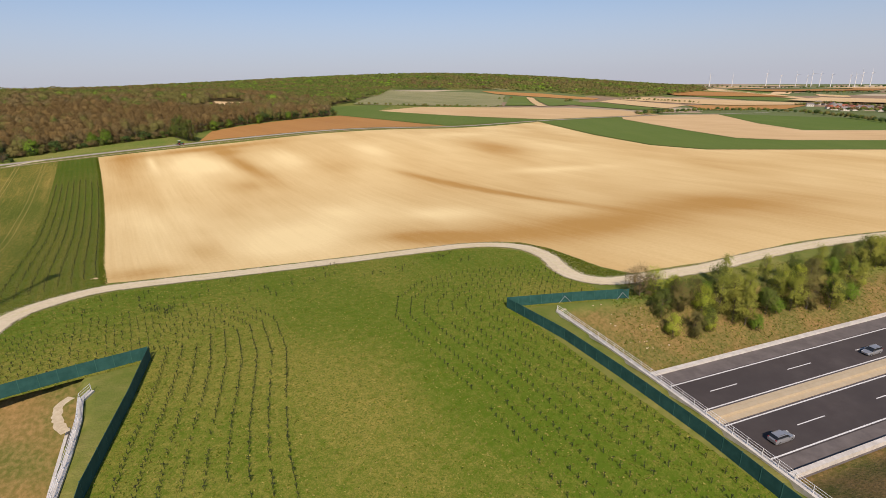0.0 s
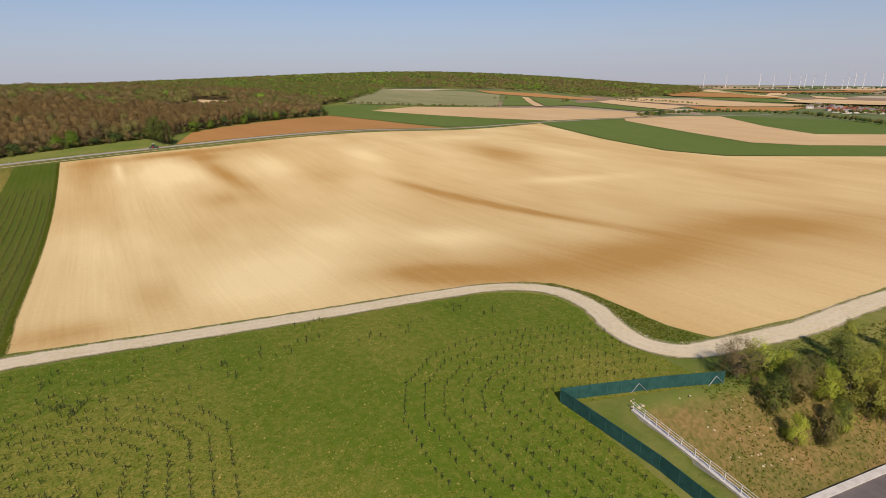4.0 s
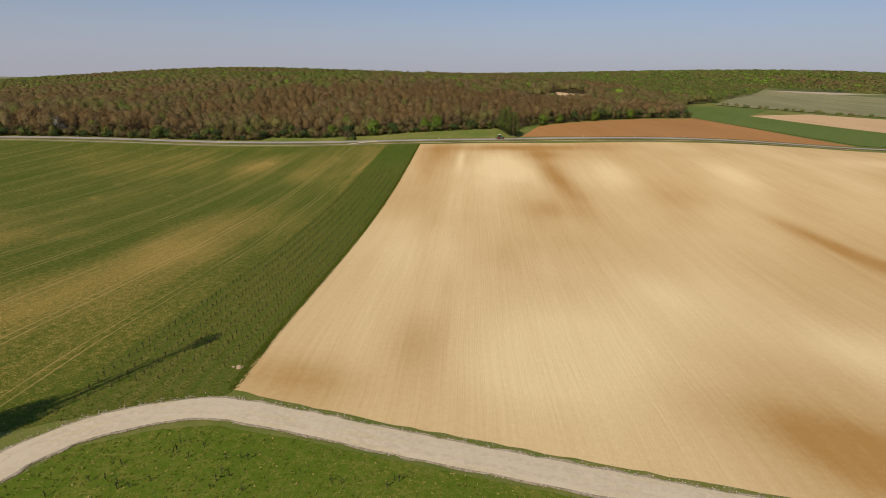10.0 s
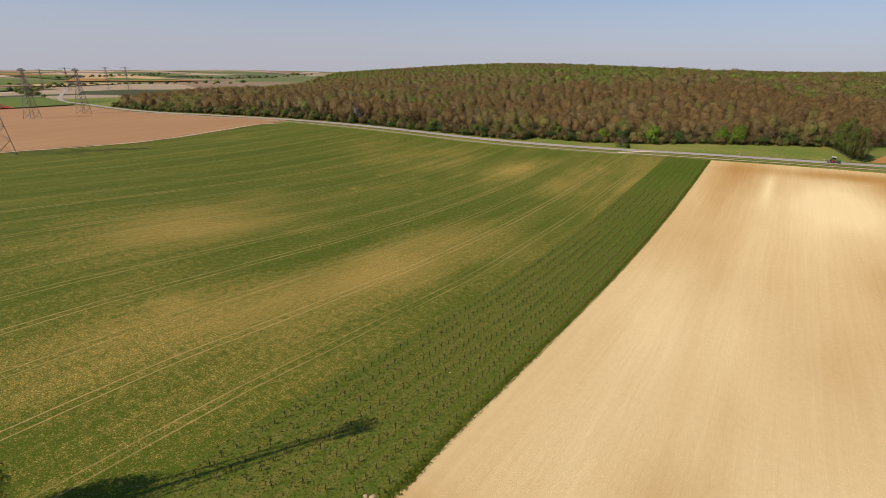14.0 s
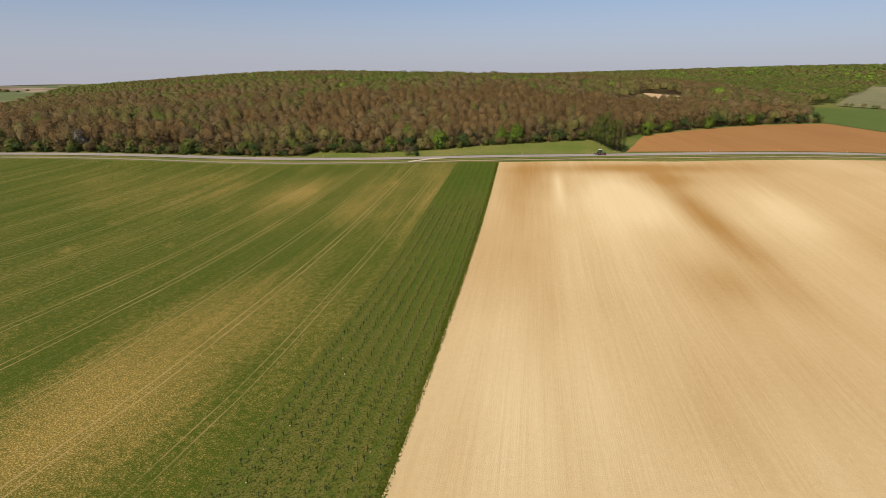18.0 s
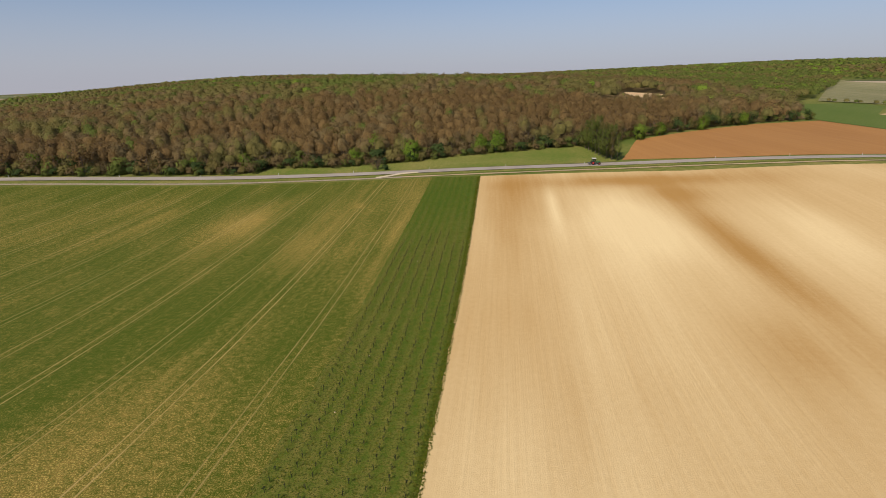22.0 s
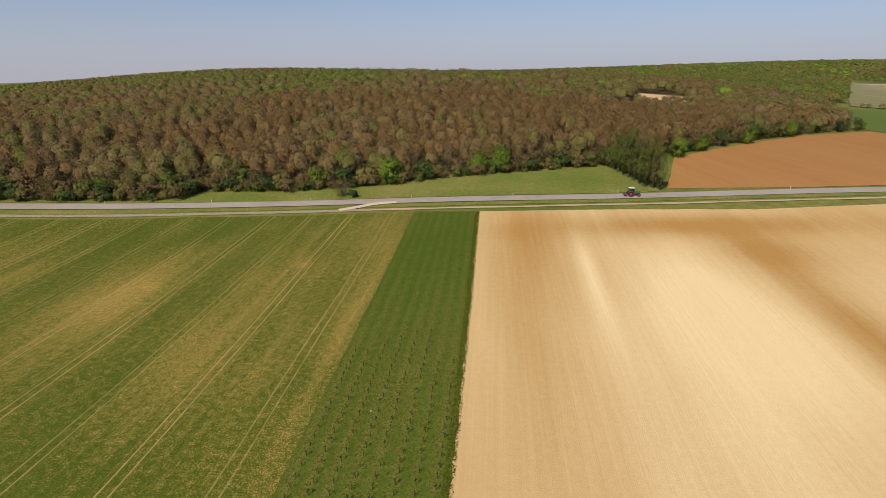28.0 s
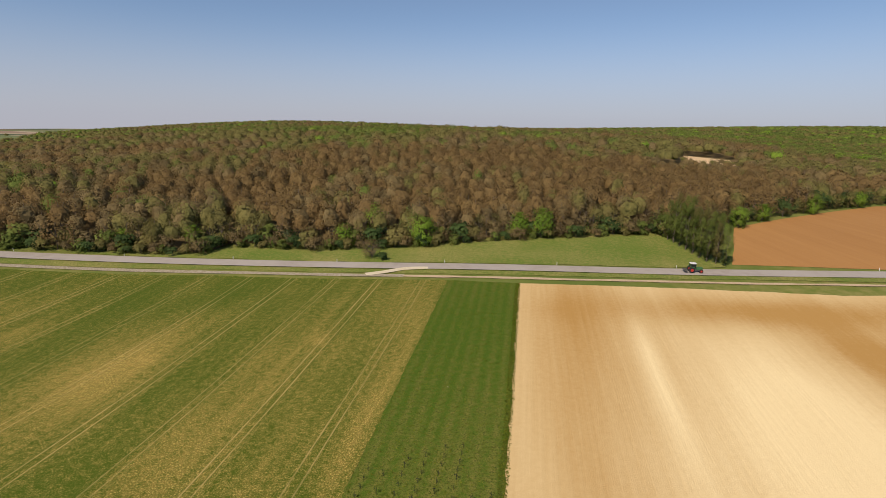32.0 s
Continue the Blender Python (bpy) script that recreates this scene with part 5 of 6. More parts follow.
row_of(SHRUB, [(x + r.uniform(-1, 1), y + r.uniform(0.3, 3.2), r.uniform(0.8, 1.5)) for x, y in line if r.random() < 0.92] + [(x + r.uniform(-1, 1), y + r.uniform(4, 7), r.uniform(1.3, 2.2)) for x, y in line[::2]], "shrubs at the foot of the wood")
line = densify([(62, 466), (97, 499), (162, 562), (226, 610)], 4.2, 0, closed=False)
row_of([tree_model("shrub", 360 + i, 500, 6.0, 5.4, 0.0, 0.3, k, 6, r=0.07, label=lb, category="shrub", hollow=0.45) for i, (k, lb) in enumerate((("green", "green bush at the wood's edge above the field"), ("dark", "dark green bush at the wood's edge above the field"), ("olive", "olive bush at the wood's edge above the field")))], [(x - r.uniform(0, 3), y + r.uniform(0, 3), r.uniform(0.7, 1.6)) for x, y in line], "bushes above the orange field")

# hedgerows and copses on the far fields
g = np.random.default_rng(5)
rows = [([(719, 566), (879, 617), (1028, 645), (1106, 596), (1141, 516), (1045, 402), (962, 321)], 5.0, (3, 5, 2), 0.75), ([(1278, 1072), (1350, 1028), (1369, 886)], 9.0, (3, 2), 0.8),
        ([(1462, 678), (1594, 658), (1527, 558), (1503, 508), (1306, 440), (1260, 517)], 6.0, (1, 3, 2, 5), 0.95), ([(896, 1149), (947, 1179)], 20.0, (3, 0), 1.1), ([(1034, 1048), (1091, 1087)], 8.0, (3, 2), 0.9),
        ([(640, 818), (462, 793), (330, 792)], 9, (2, 3), 0.5), ([(2300, 1100), (2900, 900), (3600, 700)], 22, (3, 5), 1.3), ([(2600, 2000), (3400, 1500), (4000, 1200)], 24, (3, 5), 1.4),
        ([(-900, 420), (-1300, 520), (-1700, 800)], 20, (3, 5, 2), 1.1), ([(-1500, 350), (-2200, 700)], 24, (5, 3), 1.3), ([(-1100, 900), (-1900, 700)], 26, (5, 3, 2), 1.2), ([(-2400, 1000), (-3200, 1900)], 30, (5, 3), 1.6), ([(-1300, 1300), (-2300, 1500)], 28, (5, 2), 1.4)]
ch, mk, outs = [], [], []
for ln_, sp, kinds, sc in rows:
    for x, y in densify(ln_, sp, max(3.0, sp * 0.5), random.Random(8), closed=False):
        k, z = sc * g.uniform(0.6, 1.2), float(land(x, y)) - 1.0
        t = place(PROTO["mid" if math.hypot(x, y) < 1300 else "far"][g.integers(6)], x, y, z, k, g.uniform(0, 6))
        ch.append(t)
        outs.append(way_out(t, x, y, z, 11.4 * k, 11.8 * k))
        mk.append(np.full(len(t), kinds[g.integers(len(kinds))]))
tagged(new("hedgerows", tri_mesh("hedgerows", np.concatenate(ch), [LEAF[k] for k in KINDS], np.concatenate(mk), np.concatenate(outs))), "far hedgerows and copses between the fields", "hedge", kind="stuff")


# ---- saplings in rows ----
def sapling_tris(g):
    h = g.uniform(0.65, 1.15)
    t = [stick((0, 0, 0), (g.uniform(-0.12, 0.12), g.uniform(-0.12, 0.12), h), 0.05, 0.025, 3)]
    k = 6
    c = np.stack([g.normal(0, 0.09, k), g.normal(0, 0.09, k), g.uniform(0.3, 1.0, k) * h], 1)
    d = g.normal(size=(k, 3, 3)) * 0.095
    t.append(c[:, None, :] + d)
    return np.concatenate(t)


SAPLING = material("dark_sapling_leaves", (0.024, 0.034, 0.010), 0.9, (0.042, 0.05, 0.018), 0.3, use_random=True)
SAPLING_TRIS = [sapling_tris(g) for _ in range(5)]
SAPLING_MESH = [tri_mesh("sapling", t, SAPLING) for t in SAPLING_TRIS]
spots = []
r = random.Random(17)


def add_row(pts, step, jit=0.2, miss=0.12):
    for a, b in zip(pts, pts[1:]):
        n = max(1, round(math.hypot(b[0] - a[0], b[1] - a[1]) / step))
        for i in range(n):
            if r.random() > miss:
                k = i / n
                spots.append((a[0] + (b[0] - a[0]) * k + r.uniform(-jit, jit), a[1] + (b[1] - a[1]) * k + r.uniform(-jit, jit)))


def at_y(line, y):
    return float(np.interp(y, [p[1] for p in line], [p[0] for p in line]))


for i in range(8):
    k = (i + 0.75) / 8.4
    add_row([(at_y(STRIP_WEST, y) * (1 - k) + at_y(EDGE_WEST, y) * k, y) for y in range(int(128 + 1.5 * i), 316, 12)], 1.7, 0.12, 0.06)
fl = [(-13, 36), (-12, 46), (-10.2, 57), (-8.0, 64.5), (-5.4, 73.5), (-2.4, 85.8)]
for i in range(9):
    d = 2.6 + 2.3 * i
    pts = [(at_y(fl, y) + d, y) for y in range(14, 86, 8)]
    pts += [(-2.4 + d * math.cos(a), 86 + d * math.sin(a)) for a in (0.25, 0.6, 0.95, 1.3, 1.57)]
    pts += [(-12, 85.5 + d), (-24, 83.5 + d), (-34, 82 + d)]
    add_row(pts, 1.2, 0.07, 0.06 + 0.02 * i)
fr = [(50, -6), (52, 8), (53.6, 19.5), (55.4, 29.5), (57.0, 44), (58.2, 57), (58.1, 72.6)]
for i in range(8):
    d = 2.6 + 2.75 * i
    pts = [(at_y(fr, y) - d, y) for y in range(6, 74, 8)]
    pts += [(58.1 + d * math.cos(a), 72.6 + d * math.sin(a)) for a in (2.8, 2.4, 2.0, 1.6, 1.2)]
    pts += [(58.1 + d * 0.36 + 9, 72.6 + d * 0.93 - 3.6), (58.1 + d * 0.36 + 18, 72.6 + d * 0.93 - 7.2)]
    add_row(pts, 1.45, 0.09, 0.10)
for i in range(34):
    x, y = r.uniform(-16, 74), r.uniform(103, 119)
    for _ in range(r.randrange(2, 7)):
        spots.append((x + r.gauss(0, 1.4), y + r.gauss(0, 0.9)))
ok = inside(MEADOW_POLY, *np.array(spots).T) | inside(STRIP_POLY, *np.array(spots).T)
spots = [p for p, k in zip(spots, ok) if k]
near = [p for p in spots if 96 < p[1] < 158][:300]
chosen = set(near)
for i, (x, y) in enumerate(near):
    o = new("sapling", SAPLING_MESH[i % 5])
    o.matrix_basis = Matrix.Translation((x, y, gz_at(x, y))) @ Matrix.Rotation(i * 2.4, 4, "Z")
    tagged(o, "small dark young sapling planted in the grass", "sapling", "young saplings in rows")
rest = [place(SAPLING_TRIS[i % 5], x, y, gz_at(x, y), 1.0, i * 2.4) for i, (x, y) in enumerate(p for p in spots if p not in chosen)]
tagged(new("sapling_rows", tri_mesh("sapling_rows", np.concatenate(rest), SAPLING)), "long rows of small dark young saplings", "saplings", kind="stuff")

# tufts of grass on the meadow, the banks and the verges
def tufts(name, poly, n, size, mats, height, label, seed):
    q = np.random.default_rng(seed)
    px, py = np.array(poly).T
    x, y = q.uniform(px.min(), px.max(), n), q.uniform(py.min(), py.max(), n)
    k = inside(list(poly), x, y)
    x, y = x[k], y[k]
    z = height(x, y)
    c = np.stack([x, y, z], 1)
    out = []
    for _ in range(2):
        a = q.uniform(0, 6.28, len(c))
        s = size * q.uniform(0.5, 1.6, len(c))
        d = np.stack([np.cos(a) * s * 0.55, np.sin(a) * s * 0.55, np.zeros(len(c))], 1)
        top = np.stack([q.normal(0, 0.35, len(c)) * s, q.normal(0, 0.35, len(c)) * s, s * 0.42], 1)
        out.append(np.stack([c + d, c - d, c + top], 1))
    t = np.concatenate(out)
    tagged(new(name, tri_mesh(name, t, mats, q.integers(0, len(mats), len(t)))), label, "grass", kind="stuff")


TUFT = [material("green_tuft", (0.115, 0.145, 0.011), 0.9, (0.165, 0.165, 0.025), 0.2, island=0.35, spec=0.1, transmit=0.3), material("dry_tuft", (0.34, 0.28, 0.08), 0.9, (0.26, 0.24, 0.06), 0.2, island=0.3, spec=0.1, transmit=0.3),
        material("dark_tuft", (0.08, 0.12, 0.012), 0.9, (0.10, 0.14, 0.02), 0.2, island=0.35, spec=0.1, transmit=0.3)]
tufts("meadow_tufts", MEADOW_POLY, 90000, 0.28, TUFT, land, "tufts of rough meadow grass", 3)
tufts("strip_tufts", STRIP_POLY, 60000, 0.25, [TUFT[0], TUFT[0], TUFT[2]], land, "tufts of grass between the saplings", 4)
BANK = [on_road(u, v)[:2] for u, v in ((56, 63.8), (220, 63.8), (220, 84), (100, 84), (66, 82))]
tufts("bank_tufts", BANK, 36000, 0.3, [TUFT[1], TUFT[2], TUFT[0]], ground_z, "dry grass tufts on the motorway bank", 5)
VERGE = [(88.9, 110), (91.4, 104), (90.6, 93.5), (86.8, 84), (85.8, 78.5), (88.4, 74.6), (94, 73), (92.2, 80), (93, 90), (93.4, 100), (91.2, 108.5)]
tufts("verge_tufts", VERGE, 5000, 0.3, [TUFT[0], TUFT[2]], land, "green grass on the bend's verge", 6)
tufts("field_edge_tufts", [(x - 0.9, y) for x, y in EDGE_WEST] + [(x + 0.35, y) for x, y in EDGE_WEST[::-1]], 90000, 0.3, [TUFT[0], TUFT[2]], land, "ragged grass along the field edge", 7)

# loose stones along both sides of the track
q = np.random.default_rng(44)
tr = np.array([tuple(p) for p in TRACK])
dr = np.gradient(tr, axis=0)
dr /= np.linalg.norm(dr, axis=1, keepdims=True)
k = q.integers(0, len(tr), 9000)
off = q.choice((-1, 1, 1), 9000)
off = off * (2.05 + np.abs(q.normal(0, 0.25, 9000)) * np.where(off > 0, 2.6, 1.0))
px, py = tr[k, 0] - dr[k, 1] * off + q.uniform(-0.8, 0.8, 9000) * dr[k, 0], tr[k, 1] + dr[k, 0] * off + q.uniform(-0.8, 0.8, 9000) * dr[k, 1]
base = np.stack([px, py, land(px, py) + 0.1], 1)
sz = q.uniform(0.04, 0.12, 9000)[:, None]
top = base + np.stack([q.normal(0, 0.02, 9000), q.normal(0, 0.02, 9000), sz[:, 0] * 0.9], 1)
corners = [base + sz * np.stack([np.cos(a + q.uniform(-0.4, 0.4, 9000)), np.sin(a + q.uniform(-0.4, 0.4, 9000)), np.zeros(9000)], 1) for a in (0.0, 2.1, 4.2)]
PEBBLE = material("pale_loose_stone", (0.50, 0.44, 0.33), 0.9, (0.36, 0.31, 0.22), 1.0, island=0.4)
tagged(new("verge_stones", tri_mesh("verge_stones", np.concatenate([np.stack([corners[i], corners[(i + 1) % 3], top], 1) for i in range(3)]), PEBBLE)), "loose pale stones scattered along the track's edges", "stones", kind="stuff")

# stones on the bank, heap at the field's corner, pale rubble by the parapet
q = random.Random(9)


def stone(name, x, y, size, mat, label, flat=0.6, cat="stone"):
    bm = bmesh.new()
    bmesh.ops.create_icosphere(bm, subdivisions=1, radius=size)
    for v in bm.verts:
        v.co *= q.uniform(0.75, 1.2)
        v.co.z *= flat
    o = part(name, bm, mat)
    o.location = (x, y, gz_cut(x, y) + size * flat * 0.35)
    return tagged(o, label, cat)


for i in range(26):
    p = on_road(q.uniform(59, 70), q.uniform(67, 78))
    tagged(stone("stone", p[0], p[1], q.uniform(0.08, 0.22), LIMESTONE, "pale stone lying on the motorway bank"), group="stones on the bank")
for i in range(9):
    stone("rubble_stone", 66.4 + q.uniform(-0.9, 1.0), 66.8 + q.uniform(-0.9, 0.9), q.uniform(0.12, 0.3), LIMESTONE, "pale rubble stone at the parapet's end")
for i in range(5):
    stone("soil_heap", -11.4 + q.uniform(-1.0, 1.0), 137 + q.uniform(-0.9, 0.9), q.uniform(0.2, 0.5), SOIL_HEAP, "pale clod of soil at the field corner", 0.45, "soil heap")
for i in range(16):
    x, y = q.uniform(-27, -13), q.uniform(132, 330)
    stone("stone", x, y, q.uniform(0.1, 0.2), LIMESTONE, "pale stone lying in the planted strip")
kerb = smooth_line([(-12.2, 78.6), (-13.4, 77.2), (-13.6, 74.5), (-13.0, 71.5), (-12.4, 70)], 0.5)
ribbon("stone_apron", kerb, 1.1, LIMESTONE, 0.32, height=lambda x, y: land(x, y), label="pale stone apron beside the curved railing", category="paving", ragged=0.15)


# ---- radio mast with its hut ----
def radio_mast(x, y):
    root = new("radio_mast")
    root.location = (x, y, gz_at(x, y))
    H0, W0, W1 = 34.0, 3.4, 1.1
    turn = radians(-28)

    def corner(i, h):
        w = W0 + (W1 - W0) * min(1, h / 31.0)
        a = turn + i * 2 * math.pi / 3 - 0.35
        return Vector((math.cos(a) * w * 0.577, math.sin(a) * w * 0.577, h))

    bands = [(0, 18.5, STEEL_GREY, "bracing"), (18.5, 25.6, STEEL_ORANGE, "bracing"), (25.6, 31.0, STEEL_WHITE, "bracing"), (31.0, 34.0, STEEL_RED, "bracing")]
    for lo, hi, mat, nm in bands:
        for i in range(3):
            bm = bmesh.new()
            bar_bm(bm, corner(i, lo), corner(i, hi), 0.085, 6)
            part("leg", bm, mat, root)
        n = max(2, round((hi - lo) / 1.55))
        for k in range(n):
            h0, h1 = lo + (hi - lo) * k / n, lo + (hi - lo) * (k + 1) / n
            for i in range(3):
                j = (i + 1) % 3
                a, b = (i, j) if k % 2 else (j, i)
                for p0, p1 in ((corner(i, h0), corner(j, h0)), (corner(a, h0), corner(b, h1))):
                    bm = bmesh.new()
                    bar_bm(bm, p0, p1, 0.034, 4)
                    part("brace", bm, mat, root)
    lad = lambda h: (corner(0, h) + corner(2, h)) * 0.5
    bm = bmesh.new()
    for s in (-0.2, 0.2):
        bar_bm(bm, lad(0.2) + Vector((s, 0, 0)), lad(32) + Vector((s * 0.8, 0, 0)), 0.045, 4)
    for k in range(60):
        h = 0.5 + k * 0.52
        bar_bm(bm, lad(h) + Vector((-0.2, 0, 0)), lad(h) + Vector((0.2, 0, 0)), 0.022, 4)
    part("ladder", bm, STEEL_LIGHT, root, "light steel climbing ladder")
    for k, off in enumerate((-0.12, 0.0, 0.12)):
        bm = bmesh.new()
        bar_bm(bm, Vector((off, 0.1, 0.3)), Vector((off * 0.6, 0.05, 31.0)), 0.05, 5)
        part("cable", bm, STEEL_GREY, root)
    for i in range(9):
        a = i * 2 * math.pi / 9 + 0.2
        c = Vector((math.cos(a) * 1.15, math.sin(a) * 1.15, 32.3 + (i % 3) * 0.22))
        bm = bmesh.new()
        bmesh.ops.create_cube(bm, size=1.0, matrix=Matrix.Translation(c) @ Matrix.Rotation(a, 4, "Z") @ Matrix.Diagonal((0.16, 0.30, 2.5, 1)))
        bmesh.ops.bevel(bm, geom=bm.edges[:], offset=0.03, segments=1, affect="EDGES")
        pan = part("antenna_panel", bm, STEEL_RED, root, "red antenna panel")
        for h in (-0.8, 0.8):
            bm = bmesh.new()
            bar_bm(bm, Vector((math.cos(a) * 0.35, math.sin(a) * 0.35, c.z + h)), c + Vector((0, 0, h)), 0.035, 4)
            part("bracket", bm, STEEL_RED, root)
    for h in (9.5, 3.2):
        bm = bmesh.new()
        box_bm(bm, (0.9, 0.7, 0.06), (corner(1, h) + corner(0, h)) * 0.5)
        part("platform", bm, STEEL_LIGHT, root)
    bm = bmesh.new()
    box_bm(bm, (0.5, 0.4, 0.7), corner(0, 30.9) + Vector((0.1, -0.3, 0)))
    part("junction_box", bm, STEEL_RED, root)
    bm = bmesh.new()
    bar_bm(bm, Vector((0, 0, 31)), Vector((0, 0, 36.0)), 0.05, 6)
    part("whip_aerial", bm, STEEL_WHITE, root)
    for i in range(3):
        bm = bmesh.new()
        c = corner(i, 0)
        box_bm(bm, (0.8, 0.8, 0.5), (c.x, c.y, 0.1))
        part("footing", bm, CONCRETE, root)
    return tagged(root, "tall grey, red and white lattice radio mast with red antennas", "radio mast")


radio_mast(-34.8, 110.2)


def equipment_hut(x, y, turn):
    root = new("equipment_hut")
    root.matrix_basis = Matrix.Translation((x, y, gz_at(x, y) - 0.1)) @ Matrix.Rotation(turn, 4, "Z") @ Matrix.Diagonal((0.62, 0.68, 0.75, 1))
    tilt = Matrix.Translation((0, 0, 2.45)) @ Matrix.Rotation(0.13, 4, "X")
    bm = bmesh.new()
    box_bm(bm, (4.2, 3.0, 0.08), (0, 0, 0), m=tilt)
    roof = part("roof", bm, SLATE, root, "dark sheet roof")
    for k in range(9):
        bm = bmesh.new()
        box_bm(bm, (0.05, 3.0, 0.05), (-2.0 + k * 0.5, 0, 0.06), m=tilt)
        part("seam", bm, SLATE, roof)
    bm = bmesh.new()
    box_bm(bm, (0.3, 3.1, 0.12), (-2.15, 0, 0.03), m=tilt)
    part("fascia", bm, PANEL_WHITE, root, "white edge board")
    for px, py in ((-1.9, -1.3), (1.9, -1.3), (1.9, 1.3), (-1.9, 1.3)):
        bm = bmesh.new()
        box_bm(bm, (0.1, 0.1, 2.5), (px, py, 1.2))
        part("post", bm, WOODEN, root)
    for sx, sy, cx, cy, m_ in ((1.0, 0.06, -1.2, -1.32, PANEL_WHITE), (0.06, 2.2, 1.92, 0, PANEL_WHITE), (2.0, 0.06, 0.8, 1.32, WOODEN)):
        bm = bmesh.new()
        box_bm(bm, (sx, sy, 1.9), (cx, cy, 1.0))
        part("wall_panel", bm, m_, root)
    for cx, cy, sx in ((-0.4, 0.4, 0.9), (0.7, 0.5, 0.8), (1.3, -0.5, 0.7)):
        bm = bmesh.new()
        box_bm(bm, (sx, 0.6, 1.6), (cx, cy, 0.85))
        bmesh.ops.bevel(bm, geom=bm.edges[:], offset=0.03, segments=1, affect="EDGES")
        part("cabinet", bm, STEEL_LIGHT, root, "grey equipment cabinet")
    return tagged(root, "small open hut with dark roof and white wall panels", "hut")


equipment_hut(-33.1, 107.9, radians(24))


def board_fence(line):
    root = new("board_fence")
    root.location = (line[0][0], line[0][1], gz_at(*line[0]))
    o = root.location
    k = 0
    for a, b in zip(line, line[1:]):
        n = max(2, round(math.hypot(b[0] - a[0], b[1] - a[1]) / 0.3))
        ang = math.atan2(b[1] - a[1], b[0] - a[0])
        for i in range(n):
            x, y = a[0] + (b[0] - a[0]) * i / n, a[1] + (b[1] - a[1]) * i / n
            bm = bmesh.new()
            box_bm(bm, (0.26, 0.04, 1.5), (x - o.x, y - o.y, gz_at(x, y) - o.z + 0.75), ang)
            part("board", bm, WOODEN, root)
    return tagged(root, "weathered board fence round the equipment hut", "fence")


board_fence([(-36.6, 108.3), (-35.6, 106.3), (-33.8, 105.9)])
board_fence([(-32.0, 112.4), (-30.2, 111.2)])
def worn_patch(name, x, y, lx, ly, turn, mat, label, lift=0.13):
    """A patch of bare ground whose rim thins out into the grass."""
    c, sn = math.cos(turn), math.sin(turn)
    us = np.linspace(-1, 1, 25)
    verts, fade = [], []
    for v in us:
        for u in us:
            px, py = x + c * u * lx - sn * v * ly, y + sn * u * lx + c * v * ly
            verts.append((px, py, gz_at(px, py) + lift))
            fade.append(1 - math.hypot(u, v))
    n = len(us)
    ob = mesh_object(name, verts, [(k * n + i, k * n + i + 1, k * n + n + i + 1, k * n + n + i) for k in range(n - 1) for i in range(n - 1)], mat, smooth=True)
    ob.data.attributes.new("fade", "FLOAT", "POINT").data.foreach_set("value", np.array(fade, np.float32))
    return tagged(ob, label, "ground", kind="structure")


def thinning(mat):
    """Lets the surface break up into the ground below where the attribute 'fade' runs out."""
    n, ln = links(mat)
    at, tx, ad, st, ms, tp = (n.new("ShaderNode" + k) for k in ("Attribute", "TexNoise", "Math", "MapRange", "MixShader", "BsdfTransparent"))
    at.attribute_name = "fade"
    tx.inputs["Scale"].default_value, tx.inputs["Detail"].default_value, tx.inputs["Roughness"].default_value = 0.55, 8, 0.72
    ln(n.new("ShaderNodeNewGeometry").outputs["Position"], tx.inputs["Vector"])
    ad.operation = "MULTIPLY_ADD"
    ln(tx.outputs["Fac"], ad.inputs[0])
    ad.inputs[1].default_value = 1.7
    ln(at.outputs["Fac"], ad.inputs[2])
    st.inputs["From Min"].default_value, st.inputs["From Max"].default_value = 1.0, 1.3
    ln(ad.outputs[0], st.inputs["Value"])
    ln(st.outputs[0], ms.inputs[0])
    ln(tp.outputs[0], ms.inputs[1])
    ln(n["Principled BSDF"].outputs[0], ms.inputs[2])
    ln(ms.outputs[0], n["Material Output"].inputs["Surface"])
    return mat


WORN = thinning(material("worn_brown_dirt", (0.20, 0.135, 0.06), 0.95, (0.12, 0.09, 0.036), 0.6, 6, 0.04, 6, colour3=(0.30, 0.21, 0.11), scale3=0.3))
STRAW = thinning(material("dry_straw_stubble", (0.21, 0.155, 0.04), 0.95, (0.13, 0.11, 0.022), 1.2, 6, 0.04, 6, colour3=(0.28, 0.20, 0.06), scale3=0.3))
worn_patch("bare_yard", -35, 109.3, 6.0, 5.2, 0.5, WORN, "bare brown earth round the mast")
worn_patch("bare_patch", -36.6, 101.6, 8.0, 3.2, 0.55, WORN, "pale bare patch beside the track", 0.15)
worn_patch("straw_patch", -47, 102.5, 8.5, 6.0, 0.35, STRAW, "dry yellow stubble at the corner of the cereal field")
worn_patch("tree_foot", -31.0, 112.5, 4.0, 2.4, 0.9, WORN, "dug earth beside the board fence", 0.14)


